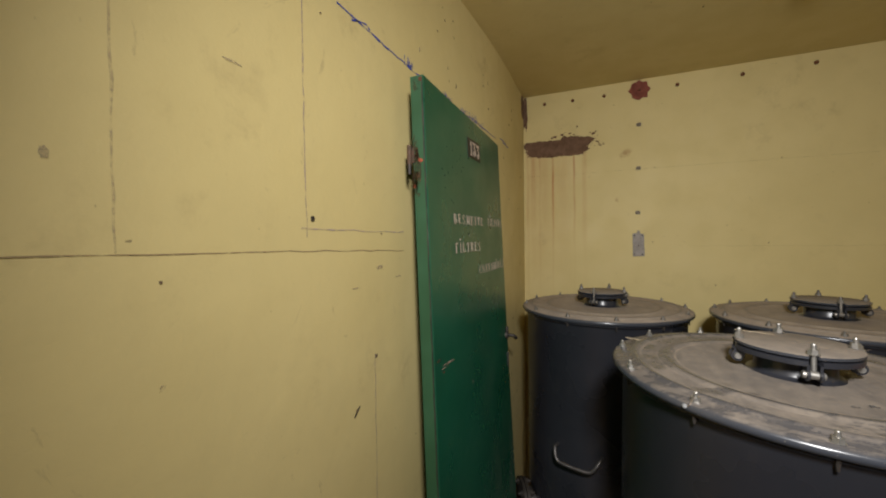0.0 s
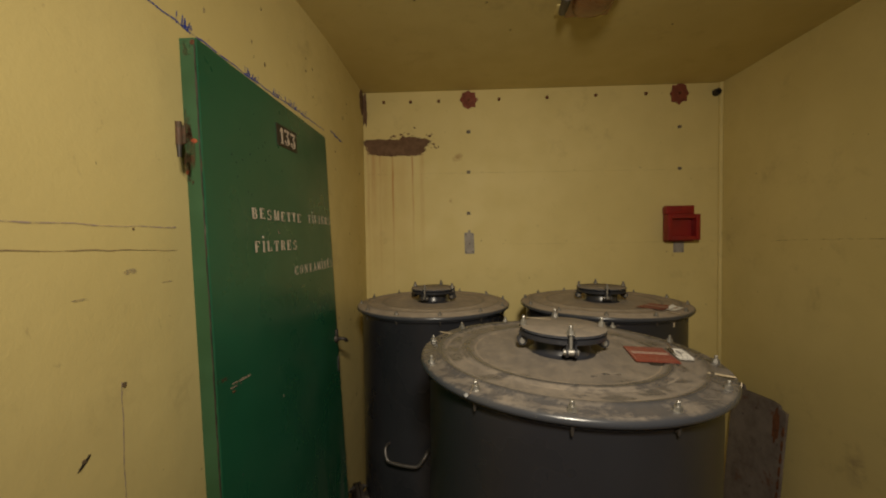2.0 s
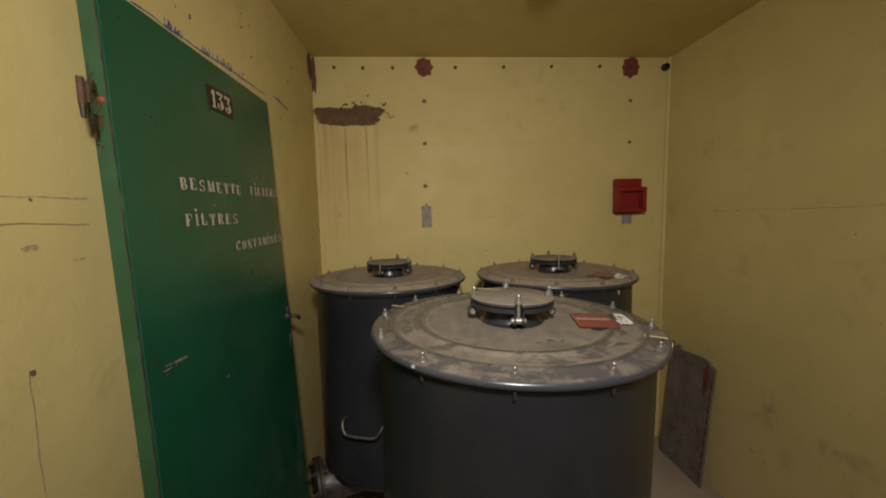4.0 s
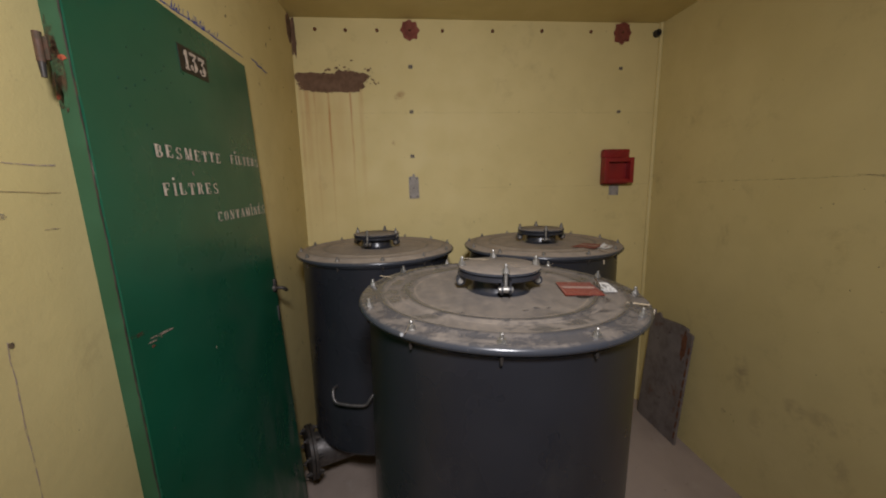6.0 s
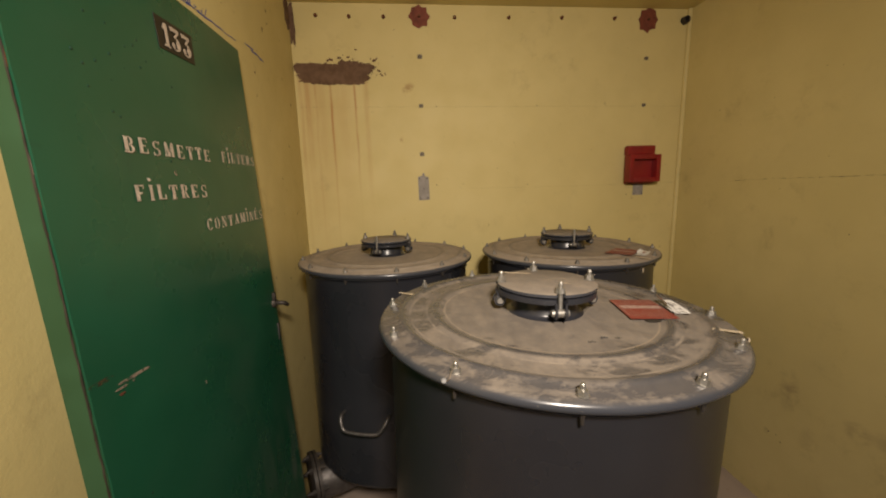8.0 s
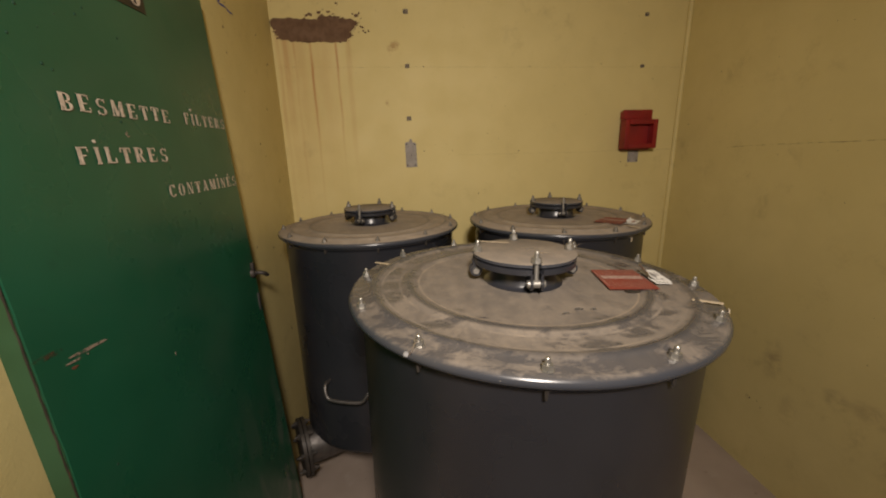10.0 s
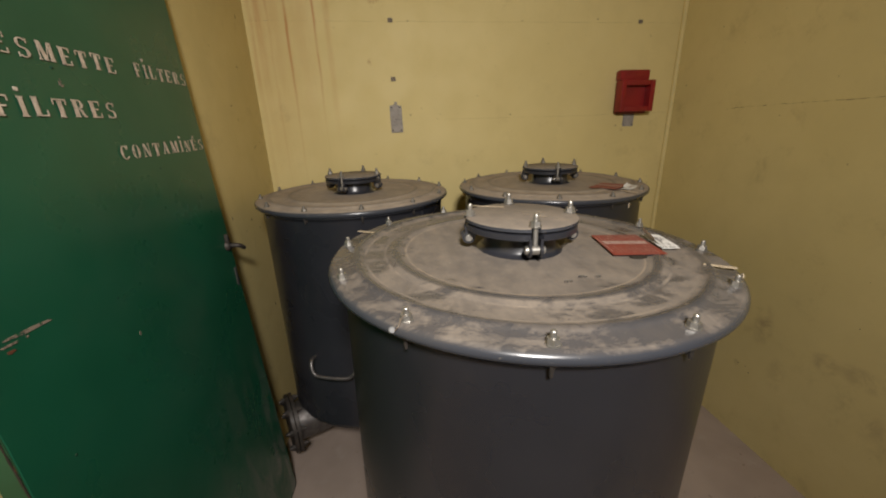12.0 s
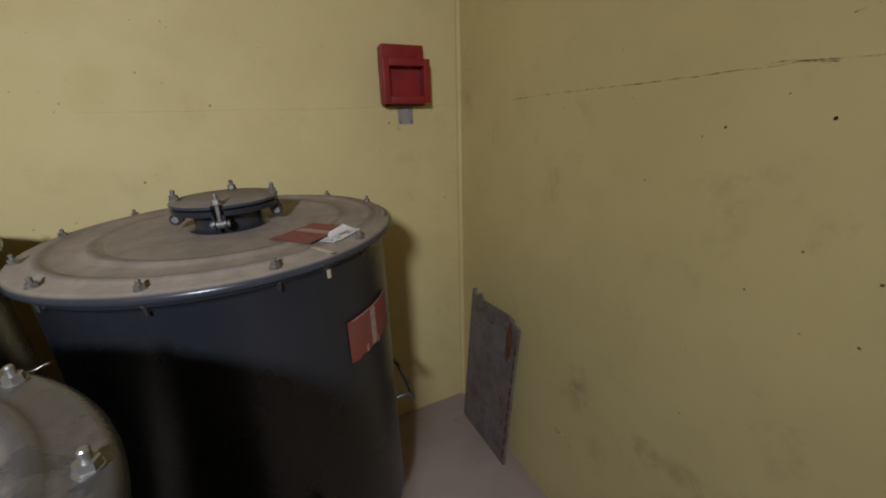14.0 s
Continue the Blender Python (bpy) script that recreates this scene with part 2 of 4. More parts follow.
def dusty_lid(name, cover, light=(0.258, 0.215, 0.170), dark=(0.180, 0.153, 0.126)):
    """Drum paint under a rubbed coat of dust; cover: 0 to 1, how much of it is left."""
    n = Nodes(name)
    x, y, z = n.axes()
    r = n.math("SQRT", n.math("ADD", n.math("MULTIPLY", x, x), n.math("MULTIPLY", y, y)))
    # every lid has its own stains
    shift = n.tree.nodes.new("ShaderNodeVectorMath")
    shift.operation = "ADD"
    n.tree.links.new(n.pos, shift.inputs[0])
    n.tree.links.new(n.math("MULTIPLY", n.random, 9.0), shift.inputs[1])
    n.pos = shift.outputs[0]
    paint = n.mix(n.noise(4, 3), (0.034, 0.037, 0.046), (0.048, 0.051, 0.060))
    # islands of dust with torn edges, fewer towards the handled rim
    coarse = n.noise(8.5, 10, 0.64, vec=n.scaled(1.0, 1.45, 1), warp=0.9)
    fine = n.noise(34, 6, 0.62, vec=n.scaled(1.0, 1.8, 1), warp=0.7)
    grain = n.math("ADD", n.math("MULTIPLY", coarse, 0.74), n.math("MULTIPLY", fine, 0.26))
    edge = n.math("ADD", n.ramp(r, 0.19, 0.27, 0.375, 0.478), n.ramp(r, 0.315, 0.36, 0.07 - 0.20 * cover, 0.150 - 0.28 * cover))
    film = n.ramp(n.math("SUBTRACT", grain, edge), -0.055, 0.045, 0.08 + 0.52 * cover, 0.80 + 0.16 * cover)
    film = n.math("MULTIPLY", film, n.ramp(r, 0.325, 0.350, 1.0, 0.72 + 0.28 * cover))
    # a second, thinner wipe across everything
    film = n.math("MULTIPLY", film, n.ramp(n.noise(16, 8, 0.70, vec=n.scaled(2.1, 1.0, 1), warp=0.5), 0.34, 0.60, 0.62 + 0.25 * cover, 1.0))
    # the raised ribs are rubbed bare, dust lies in the grooves beside them
    for r0 in (0.258, 0.336):
        film = n.math("MULTIPLY", film, n.math("SUBTRACT", 1.0, n.math("MULTIPLY", n.band(r, r0, 0.003, 0.008), n.ramp(n.noise(5, 4), 0.34, 0.54, 0.30, 0.95 - 0.65 * cover))))
    for r0 in (0.236, 0.279, 0.318):
        film = n.math("MAXIMUM", film, n.math("MULTIPLY", n.band(r, r0, 0.0012, 0.0035), n.ramp(n.noise(9, 5, 0.65), 0.36, 0.60, 0.25, 1.0)))
    # dust settles on what faces up
    up = n.tree.nodes.new("ShaderNodeNewGeometry")
    split = n.tree.nodes.new("ShaderNodeSeparateXYZ")
    n.tree.links.new(up.outputs["Normal"], split.inputs[0])
    film = n.math("MULTIPLY", film, n.ramp(split.outputs[2], 0.55, 0.96))
    tone = n.mix(n.ramp(n.noise(13, 7, 0.7), 0.3, 0.72), light, dark)
    c = n.mix(film, paint, tone)
    # a pale line of dust settled at the foot of the inner rib
    c = n.mix(n.math("MULTIPLY", n.band(r, 0.238, 0.0006, 0.0020), n.ramp(n.noise(6, 4, 0.6), 0.40, 0.60, 0.0, 0.6)), c, (0.36, 0.285, 0.205))
    # short dark strokes and pale scuffs
    marks = n.ramp(n.noise(30, 4, 0.55, vec=n.scaled(1.0, 3.2, 1), warp=1.4), 0.66, 0.70)
    c = n.mix(n.math("MULTIPLY", marks, n.ramp(r, 0.18, 0.26, 0.15, 0.8 - 0.4 * cover)), c, (0.045, 0.046, 0.050))
    pale = n.ramp(n.noise(24, 5, 0.6, vec=n.scaled(1.3, 2.6, 1), warp=1.0), 0.68, 0.72)
    c = n.mix(n.math("MULTIPLY", pale, 0.35), c, (0.33, 0.27, 0.205))
    grit = n.ramp(n.noise(210, 2), 0.72, 0.76)
    c = n.mix(n.math("MULTIPLY", grit, 0.45), c, (0.40, 0.35, 0.28))
    rough = n.ramp(film, 0.15, 0.85, 0.25, 0.78)
    h = n.math("ADD", n.math("MULTIPLY", n.noise(2.6, 2), 2.5), n.math("MULTIPLY", film, 0.08))
    return n.set(color=c, rough=rough, normal=n.bump(h, 0.15, 0.006)).mat


DRUM = drum_paint()
LID_FRONT = dusty_lid("rubbed_dusty_lid_paint", 0.35)
LID_BACK = dusty_lid("thick_dusty_lid_paint", 1.0, (0.345, 0.285, 0.222), (0.25, 0.205, 0.160))
CAP_DUST = dusty_lid("dusty_cap_paint", 0.95)


def rusty_sheet():
    n = Nodes("weathered_steel_sheet")
    x, y, z = n.axes()
    c = n.mix(n.ramp(n.noise(9, 6, 0.7), 0.35, 0.7), (0.225, 0.195, 0.178), (0.135, 0.108, 0.096))
    c = n.mix(n.ramp(n.noise(5, 5, 0.75, warp=0.8), 0.58, 0.70, 0, 0.8), c, (0.15, 0.055, 0.025))
    c = n.mix(n.ramp(n.noise(40, 3), 0.66, 0.74, 0, 0.7), c, (0.035, 0.022, 0.018))
    return n.set(color=c, rough=0.7, metal=0.25, normal=n.bump(n.noise(30, 5), 0.5, 0.002)).mat


SHEET = rusty_sheet()


def chalk(name, colour, lo, hi):
    n = Nodes(name)
    a = n.ramp(n.noise(38, 5, 0.75), lo, hi)
    n.mat.blend_method = "HASHED"
    return n.set(color=colour, rough=0.9, alpha=a).mat


BLUE_CHALK = chalk("blue_chalk", (0.035, 0.055, 0.30), 0.36, 0.54)
RUST_STAIN = chalk("rust_stain", (0.085, 0.046, 0.020), 0.42, 0.74)
MARK = chalk("wiped_finger_mark", (0.085, 0.084, 0.084), 0.36, 0.74)
SCRATCH = chalk("scratched_paint", (0.25, 0.20, 0.15), 0.43, 0.55)
SPECK = plain("brown_speck", (0.16, 0.11, 0.06), (0.10, 0.07, 0.04), 60, 0.8)
LEAD = plain("grey_lead", (0.24, 0.24, 0.24), (0.18, 0.18, 0.18), 60, 0.6, 0.3)
PENCIL = chalk("purple_pencil", (0.38, 0.30, 0.25), 0.26, 0.74)
GREY_CHALK = chalk("grey_pencil", (0.45, 0.37, 0.22), 0.34, 0.82)
CLEAR_TAPE = chalk("clear_yellowed_tape", (0.42, 0.35, 0.27), 0.44, 0.86)
HAIRLINE = chalk("faint_hairline", (0.25, 0.185, 0.095), 0.40, 0.72)
CRACK = chalk("thin_brown_crack", (0.29, 0.215, 0.11), 0.28, 0.58)

AMBER = plain("brown_lamp_glass", (0.30, 0.13, 0.05), (0.22, 0.09, 0.035), 10, 0.25)


# ---- mesh helpers ----
def finish(bm, material, smooth=40):
    me = bpy.data.meshes.new("mesh")
    bmesh.ops.recalc_face_normals(bm, faces=bm.faces)
    bm.to_mesh(me)
    bm.free()
    me.materials.append(material)
    if smooth:
        me.shade_smooth()
        me.set_sharp_from_angle(angle=radians(smooth))
    return me


def part(name, bm, material, parent=None, label="", at=None, smooth=40):
    """Links a bmesh (or a finished mesh) as one object under a thing or a part."""
    me = bm if isinstance(bm, bpy.types.Mesh) else finish(bm, material, smooth)
    ob = new(name, me)
    ob.parent = parent
    if at is not None:
        ob.matrix_basis = at
    return tagged(ob, label)


def box(lo, hi, bevel=0.0, bm=None):
    bm = bm or bmesh.new()
    m = Matrix.LocRotScale([(a + b) / 2 for a, b in zip(lo, hi)], None, [b - a for a, b in zip(lo, hi)])
    made = bmesh.ops.create_cube(bm, size=1, matrix=m)["verts"]
    if bevel:
        edges = list({e for v in made for e in v.link_edges})
        bmesh.ops.bevel(bm, geom=edges, offset=bevel, segments=2, profile=0.6, affect="EDGES")
    return bm


def rod(a, b, r0, r1=None, sides=12, bm=None, caps=True):
    bm = bm or bmesh.new()
    a, b = Vector(a), Vector(b)
    turn = (b - a).to_track_quat("Z", "Y").to_matrix().to_4x4()
    bmesh.ops.create_cone(bm, cap_ends=caps, segments=sides, radius1=r0, radius2=r0 if r1 is None else r1, depth=(b - a).length,
                          matrix=Matrix.Translation((a + b) / 2) @ turn)
    return bm


def tube(points, r, sides=10, bm=None):
    """A round bar along a bent line."""
    bm = bm or bmesh.new()
    pts = [Vector(p) for p in points]
    rings = []
    for i, p in enumerate(pts):
        d = (pts[min(i + 1, len(pts) - 1)] - pts[max(i - 1, 0)]).normalized()
        q = d.to_track_quat("Z", "Y")
        rings.append([bm.verts.new(p + q @ Vector((r * math.cos(k * math.tau / sides), r * math.sin(k * math.tau / sides), 0))) for k in range(sides)])
    for a, b in zip(rings, rings[1:]):
        for k in range(sides):
            bm.faces.new((a[k], a[(k + 1) % sides], b[(k + 1) % sides], b[k]))
    bm.faces.new(rings[0]), bm.faces.new(rings[-1])
    return bm


def smooth_line(points, steps=6):
    """Points of a soft curve through the given ones."""
    p = [Vector(q) for q in points]
    out = []
    for i in range(len(p) - 1):
        a, b, c, d = p[max(i - 1, 0)], p[i], p[i + 1], p[min(i + 2, len(p) - 1)]
        for k in range(steps):
            t = k / steps
            out.append(0.5 * (2 * b + (c - a) * t + (2 * a - 5 * b + 4 * c - d) * t * t + (3 * b - a - 3 * c + d) * t ** 3))
    return out + [p[-1]]


def lathe(profile, sides=96, close=False, bm=None):
    """A body turned about the z axis from (radius, height) pairs."""
    bm = bm or bmesh.new()
    rings = []
    for r, z in profile:
        if r < 1e-6:
            rings.append([bm.verts.new((0, 0, z))])
        else:
            rings.append([bm.verts.new((r * math.cos(k * math.tau / sides), r * math.sin(k * math.tau / sides), z)) for k in range(sides)])
    pairs = list(zip(rings, rings[1:])) + ([(rings[-1], rings[0])] if close else [])
    for a, b in pairs:
        for k in range(sides):
            j = (k + 1) % sides
            if len(a) == 1:
                bm.faces.new((a[0], b[j], b[k]))
            elif len(b) == 1:
                bm.faces.new((a[k], a[j], b[0]))
            else:
                bm.faces.new((a[k], a[j], b[j], b[k]))
    return bm


def prism(plan, z0, z1, bm=None):
    """A solid with the given (x, y) outline."""
    bm = bm or bmesh.new()
    lo = [bm.verts.new((x, y, z0)) for x, y in plan]
    hi = [bm.verts.new((x, y, z1)) for x, y in plan]
    bm.faces.new(lo[::-1]), bm.faces.new(hi)
    for k in range(len(plan)):
        j = (k + 1) % len(plan)
        bm.faces.new((lo[k], lo[j], hi[j], hi[k]))
    return bm


def sheet(outline, thick, place, bm=None):
    """A flat piece with a (u, v) outline; place(u, v, depth) gives its points."""
    bm = bm or bmesh.new()
    back = [bm.verts.new(place(u, v, 0)) for u, v in outline]
    front = [bm.verts.new(place(u, v, thick)) for u, v in outline]
    bm.faces.new(back[::-1]), bm.faces.new(front)
    for k in range(len(outline)):
        j = (k + 1) % len(outline)
        bm.faces.new((back[k], back[j], front[j], front[k]))
    return bm


def ragged(cu, cv, w, h, seed, rough=0.18, count=72, power=2.6):
    """An uneven closed outline of about w by h round a middle."""
    rng = random.Random(seed)
    out = []
    for k in range(count):
        a = k * math.tau / count
        c, s = math.cos(a), math.sin(a)
        r = (abs(c) ** power + abs(s) ** power) ** (-1 / power)
        n = noise.noise(Vector((c * 1.7 + seed, s * 1.7, 0.3))) * rough + rng.uniform(-1, 1) * rough * 0.28
        out.append((cu + w / 2 * c * r * (1 + n), cv + h / 2 * s * r * (1 + n)))
    return out


def empty(name, at, label, category, group=""):
    ob = new(name)
    ob.matrix_basis = at
    return tagged(ob, label, category, group)


# ---- the room ----
CEIL, BACK, RIGHT, FRONT = 2.475, 2.645, 1.784, -0.75
DOOR_Y0, DOOR_Y1 = 1.09, 1.898


def left_x(y):
    """The face of the left wall, which bends a little behind the door."""
    t = min(1, max(0, (y - 0.98) / 1.2))
    return -0.472 + 0.060 * t * t * (3 - 2 * t)


def room():
    floor = part("floor", box((-0.9, -2.0, -0.2), (2.05, 2.9, 0.0)), CONCRETE, smooth=0)
    tagged(floor, "dusty brown-grey concrete floor", "floor", kind="structure")
    ceiling = part("ceiling", box((-0.9, -2.0, CEIL), (2.05, 2.9, CEIL + 0.2)), PAINT, smooth=0)
    tagged(ceiling, "yellow painted concrete ceiling with small drill holes", "ceiling", kind="structure")
    back = part("wall_back", box((-0.85, BACK, 0.0), (2.0, BACK + 0.2, CEIL)), PAINT_BACK, smooth=0)
    tagged(back, "yellow painted wall with rust runs and anchor bolts", "wall", kind="structure")
    right = part("wall_right", box((RIGHT, -2.0, 0.0), (RIGHT + 0.2, BACK, CEIL)), PAINT_RIGHT, smooth=0)
    tagged(right, "yellow painted wall with a long crack and scuffs", "wall", kind="structure")
    line = lambda a, b: [(left_x(a + (b - a) * k / 12), a + (b - a) * k / 12) for k in range(13)]
    bm = prism([(left_x(0), FRONT)] + line(0.98, 1.3) + [(-0.75, 1.3), (-0.75, FRONT)], 0, CEIL)
    prism(line(1.3, 1.86) + [(-0.75, 1.86), (-0.75, 1.3)], 1.98, CEIL, bm)
    prism(line(1.86, BACK) + [(-0.75, BACK), (-0.75, 1.86)], 0, CEIL, bm)
    left = part("wall_left", bm, PAINT_LEFT, smooth=20)
    tagged(left, "yellow painted wall with pencil lines and drill holes", "wall", kind="structure")
    beyond = part("wall_beyond_door", box((-0.85, 1.0, 0.0), (-0.75, 2.0, CEIL)), PAINT, smooth=0)
    tagged(beyond, "plain yellow wall behind the green door", "wall", kind="structure")
    # the end that the walker comes from, with an open doorway
    bm = box((left_x(0) - 0.2, FRONT - 0.15, 0), (-0.12, FRONT, CEIL))
    box((0.80, FRONT - 0.15, 0), (RIGHT, FRONT, CEIL), 0, bm)
    box((-0.12, FRONT - 0.15, 2.08), (0.80, FRONT, CEIL), 0, bm)
    front = part("wall_front", bm, PAINT, smooth=0)
    tagged(front, "plain yellow wall with an open doorway", "wall", kind="structure")
    bm = box((-0.9, -2.0, 0), (-0.7, FRONT - 0.15, CEIL))
    box((-0.7, -2.0, 0), (RIGHT, -1.85, CEIL), 0, bm)
    hall = part("wall_corridor", bm, PAINT, smooth=0)
    tagged(hall, "plain yellow corridor wall", "wall", kind="structure")
    bead = part("corner_bead", rod((RIGHT - 0.006, BACK - 0.006, 0.0), (RIGHT - 0.006, BACK - 0.006, CEIL), 0.0125, None, 24), PAINT)
    tagged(bead, "yellow painted rounded plaster bead in the corner", "bead", kind="structure")
    return floor, ceiling, back, right, left


FLOOR, CEILING, WALL_BACK, WALL_RIGHT, WALL_LEFT = room()


def on_left(u, v, d):
    return (left_x(u) + 0.0005 + d, u, v)


def on_back(u, v, d):
    return (u, BACK - 0.0005 - d, v)


def on_right(u, v, d):
    return (RIGHT - 0.0005 - d, u, v)


def stroke(points, width, place, seed=0, wobble=0.0015):
    """A thin line drawn on a wall."""
    rng = random.Random(seed)
    bm = bmesh.new()
    pts = []
    for (u0, v0), (u1, v1) in zip(points, points[1:]):
        k = max(1, int(math.hypot(u1 - u0, v1 - v0) / 0.03))
        pts += [(u0 + (u1 - u0) * i / k, v0 + (v1 - v0) * i / k) for i in range(k)]
    pts.append(points[-1])
    last = None
    for i, (u, v) in enumerate(pts):
        a, b = pts[max(i - 1, 0)], pts[min(i + 1, len(pts) - 1)]
        d = Vector((b[0] - a[0], b[1] - a[1])).normalized()
        w = width * rng.uniform(0.6, 1.2) / 2
        u, v = u + rng.uniform(-wobble, wobble), v + rng.uniform(-wobble, wobble)
        pair = [bm.verts.new(place(u - d.y * w, v + d.x * w, 0.0006)), bm.verts.new(place(u + d.y * w, v - d.x * w, 0.0006))]
        if last:
            bm.faces.new((last[0], last[1], pair[1], pair[0]))
        last = pair
    return bm


def wall_marks():
    """Lines, cracks, holes and patches that belong to the walls."""
    for i, (pts, w) in enumerate((([(0.85, 2.072), (1.20, 2.066), (1.50, 2.054), (1.86, 2.048), (1.95, 2.050)], 0.004),
                                  ([(2.02, 2.064), (2.09, 2.068), (2.07, 2.058), (2.19, 2.056)], 0.006),
                                  ([(0.90, 2.064), (0.96, 2.080), (1.02, 2.066)], 0.004))):
        part("chalk_line", stroke(pts, w, on_left, i, 0.003), BLUE_CHALK, WALL_LEFT, "blue chalk line", smooth=0)
    rng = random.Random(12)
    for k in range(70):
        u = rng.choice((rng.gauss(1.42, 0.015), rng.gauss(1.56, 0.025), rng.gauss(1.68, 0.03), rng.gauss(1.17, 0.012)))
        low = 2.050 + max(0.0, 1.5 - u) * 0.04
        line = [(u, low), (u + rng.uniform(-0.004, 0.014), low + rng.uniform(0.008, 0.030))]
        part("chalk_line", stroke(line, rng.uniform(0.002, 0.0045), on_left, 200 + k, 0.001), BLUE_CHALK, WALL_LEFT, "blue chalk line", smooth=0)
    for i, pts in enumerate(([(0.750, 1.575), (0.748, 1.80), (0.755, 2.42)], [(0.735, 1.591), (1.12, 1.590)], [(0.972, 1.29), (0.970, 1.0), (0.966, 0.45)])):
        part("pencil_line", stroke(pts, 0.0034, on_left, 10 + i), PENCIL, WALL_LEFT, "faint purple-grey pencil line", smooth=0)
    part("crack", stroke([(-0.4, 1.562), (0.36, 1.557), (0.80, 1.548), (1.12, 1.539)], 0.0019, on_left, 20), CRACK, WALL_LEFT, "thin dark joint line", smooth=0)
    part("crack", stroke([(0.446, 1.556), (0.449, 1.85), (0.452, 2.42)], 0.0032, on_left, 21), GREY_CHALK, WALL_LEFT, "faint vertical joint line", smooth=0)
    for i, (u, v, r) in enumerate(((0.766, 1.611, 0.0065), (0.977, 1.283, 0.006), (1.01, 1.585, 0.003), (0.493, 1.518, 0.0025), (0.895, 1.182, 0.004), (0.80, 2.02, 0.0025))):
        part("drill_hole", sheet(ragged(u, v, 1.6 * r, 1.6 * r, i, 0.2, 14), 0.0012, on_left), HOLE if i == 0 else SPECK, WALL_LEFT, smooth=0)
    part("drill_hole", sheet(ragged(0.897, 1.182, 0.022, 0.006, 31, 0.3, 18), 0.001, lambda u, v, d: on_left(u, v + (u - 0.9) * 0.8, d)), HOLE, WALL_LEFT, smooth=0)
    for i, (u, v, w, h) in enumerate(((1.00, 1.50, 0.03, 0.010), (0.90, 1.46, 0.028, 0.004), (1.09, 1.47, 0.03, 0.003), (0.60, 1.84, 0.03, 0.004), (0.492, 1.383, 0.008, 0.010), (0.39, 1.66, 0.008, 0.012))):
        part("scuff", sheet(ragged(u, v, w, h, 40 + i, 0.4, 24), 0.0006, on_left), GREY_CHALK, WALL_LEFT, smooth=0)
    # specks and rubbed spots above and beyond the door
    rng = random.Random(21)
    for k in range(46):
        u, v = (rng.uniform(1.2, 2.5), rng.uniform(2.12, 2.42)) if k < 20 else (rng.uniform(2.05, 2.62), rng.uniform(0.6, 2.3))
        w = rng.uniform(0.003, 0.009)
        mark = sheet(ragged(u, v, w, w * rng.uniform(0.5, 2.2), 300 + k, 0.45, 12), 0.0006, on_left)
        part("speck", mark, (SPECK, HAIRLINE, SPECK, GREY_CHALK)[k % 4], WALL_LEFT, smooth=0)
    # crack and specks of the right wall
    pts = [(2.28, 1.520), (2.12, 1.527), (1.90, 1.530), (1.68, 1.533), (1.545, 1.538), (1.475, 1.541), (1.39, 1.537), (1.15, 1.535), (0.8, 1.536)]
    part("crack", stroke(pts, 0.0028, on_right, 22, 0.0018), HAIRLINE, WALL_RIGHT, "long hairline crack", smooth=0)
    part("crack", stroke([(1.53, 1.542), (1.49, 1.545), (1.43, 1.536)], 0.003, on_right, 23, 0.002), HAIRLINE, WALL_RIGHT, smooth=0)
    part("crack", stroke([(1.43, 1.600), (1.41, 1.606), (1.385, 1.607)], 0.0025, on_right, 26, 0.001), HAIRLINE, WALL_RIGHT, smooth=0)
    for i, (u, v, r) in enumerate(((1.414, 1.453, 0.0045), (1.570, 1.438, 0.004), (1.61, 1.420, 0.0025), (1.481, 1.493, 0.002), (1.404, 1.234, 0.003), (1.724, 1.317, 0.003),
                                   (1.917, 0.365, 0.005), (1.86, 0.35, 0.004), (1.30, 1.10, 0.003), (1.331, 1.429, 0.0055), (1.36, 1.49, 0.003), (1.302, 1.211, 0.004), (1.473, 1.133, 0.003))):
        part("drill_hole", sheet(ragged(u, v, 1.1 * r, 1.3 * r, 60 + i, 0.25, 12), 0.001, on_right), HOLE if i in (0, 9) else SPECK, WALL_RIGHT, smooth=0)
    # bare patches of the back wall
    patch = sheet(ragged(-0.215, 2.130, 0.405, 0.108, 3, 0.22, 110, 4.0), 0.003, on_back)
    part("bare_patch", patch, BARE_PLASTER, WALL_BACK, "long brown bare plaster patch", smooth=0)
    hump = sheet(ragged(-0.118, 2.158, 0.22, 0.085, 11, 0.45, 90, 2.2), 0.0036, on_back)
    part("bare_patch", hump, BARE_PLASTER, WALL_BACK, "ragged upper edge of the bare plaster", smooth=0)
    rng = random.Random(5)
    for k in range(16):
        u, v = rng.gauss(0.0, 0.03), rng.gauss(2.14, 0.03)
        w = rng.uniform(0.004, 0.013)
        part("bare_fleck", sheet(ragged(u, v, w, w * 0.8, 180 + k, 0.6, 12), 0.002, on_back), BARE_PLASTER, WALL_BACK, smooth=0)
    for k in range(34):
        u, v = rng.uniform(-0.26, 0.03), rng.uniform(2.16, 2.27)
        if v - 2.17 > 0.10 - abs(u + 0.12) * 0.5:
            continue
        w = rng.uniform(0.006, 0.022)
        part("bare_fleck", sheet(ragged(u, v, w, w * 0.6, 80 + k, 0.5, 12), 0.002, on_back), BARE_PLASTER, WALL_BACK, smooth=0)
    part("bare_patch", sheet(ragged(-0.402, 2.37, 0.028, 0.20, 7, 0.35, 60, 3), 0.003, on_back), BARE_PLASTER, WALL_BACK, "dark bare strip in the corner", smooth=0)
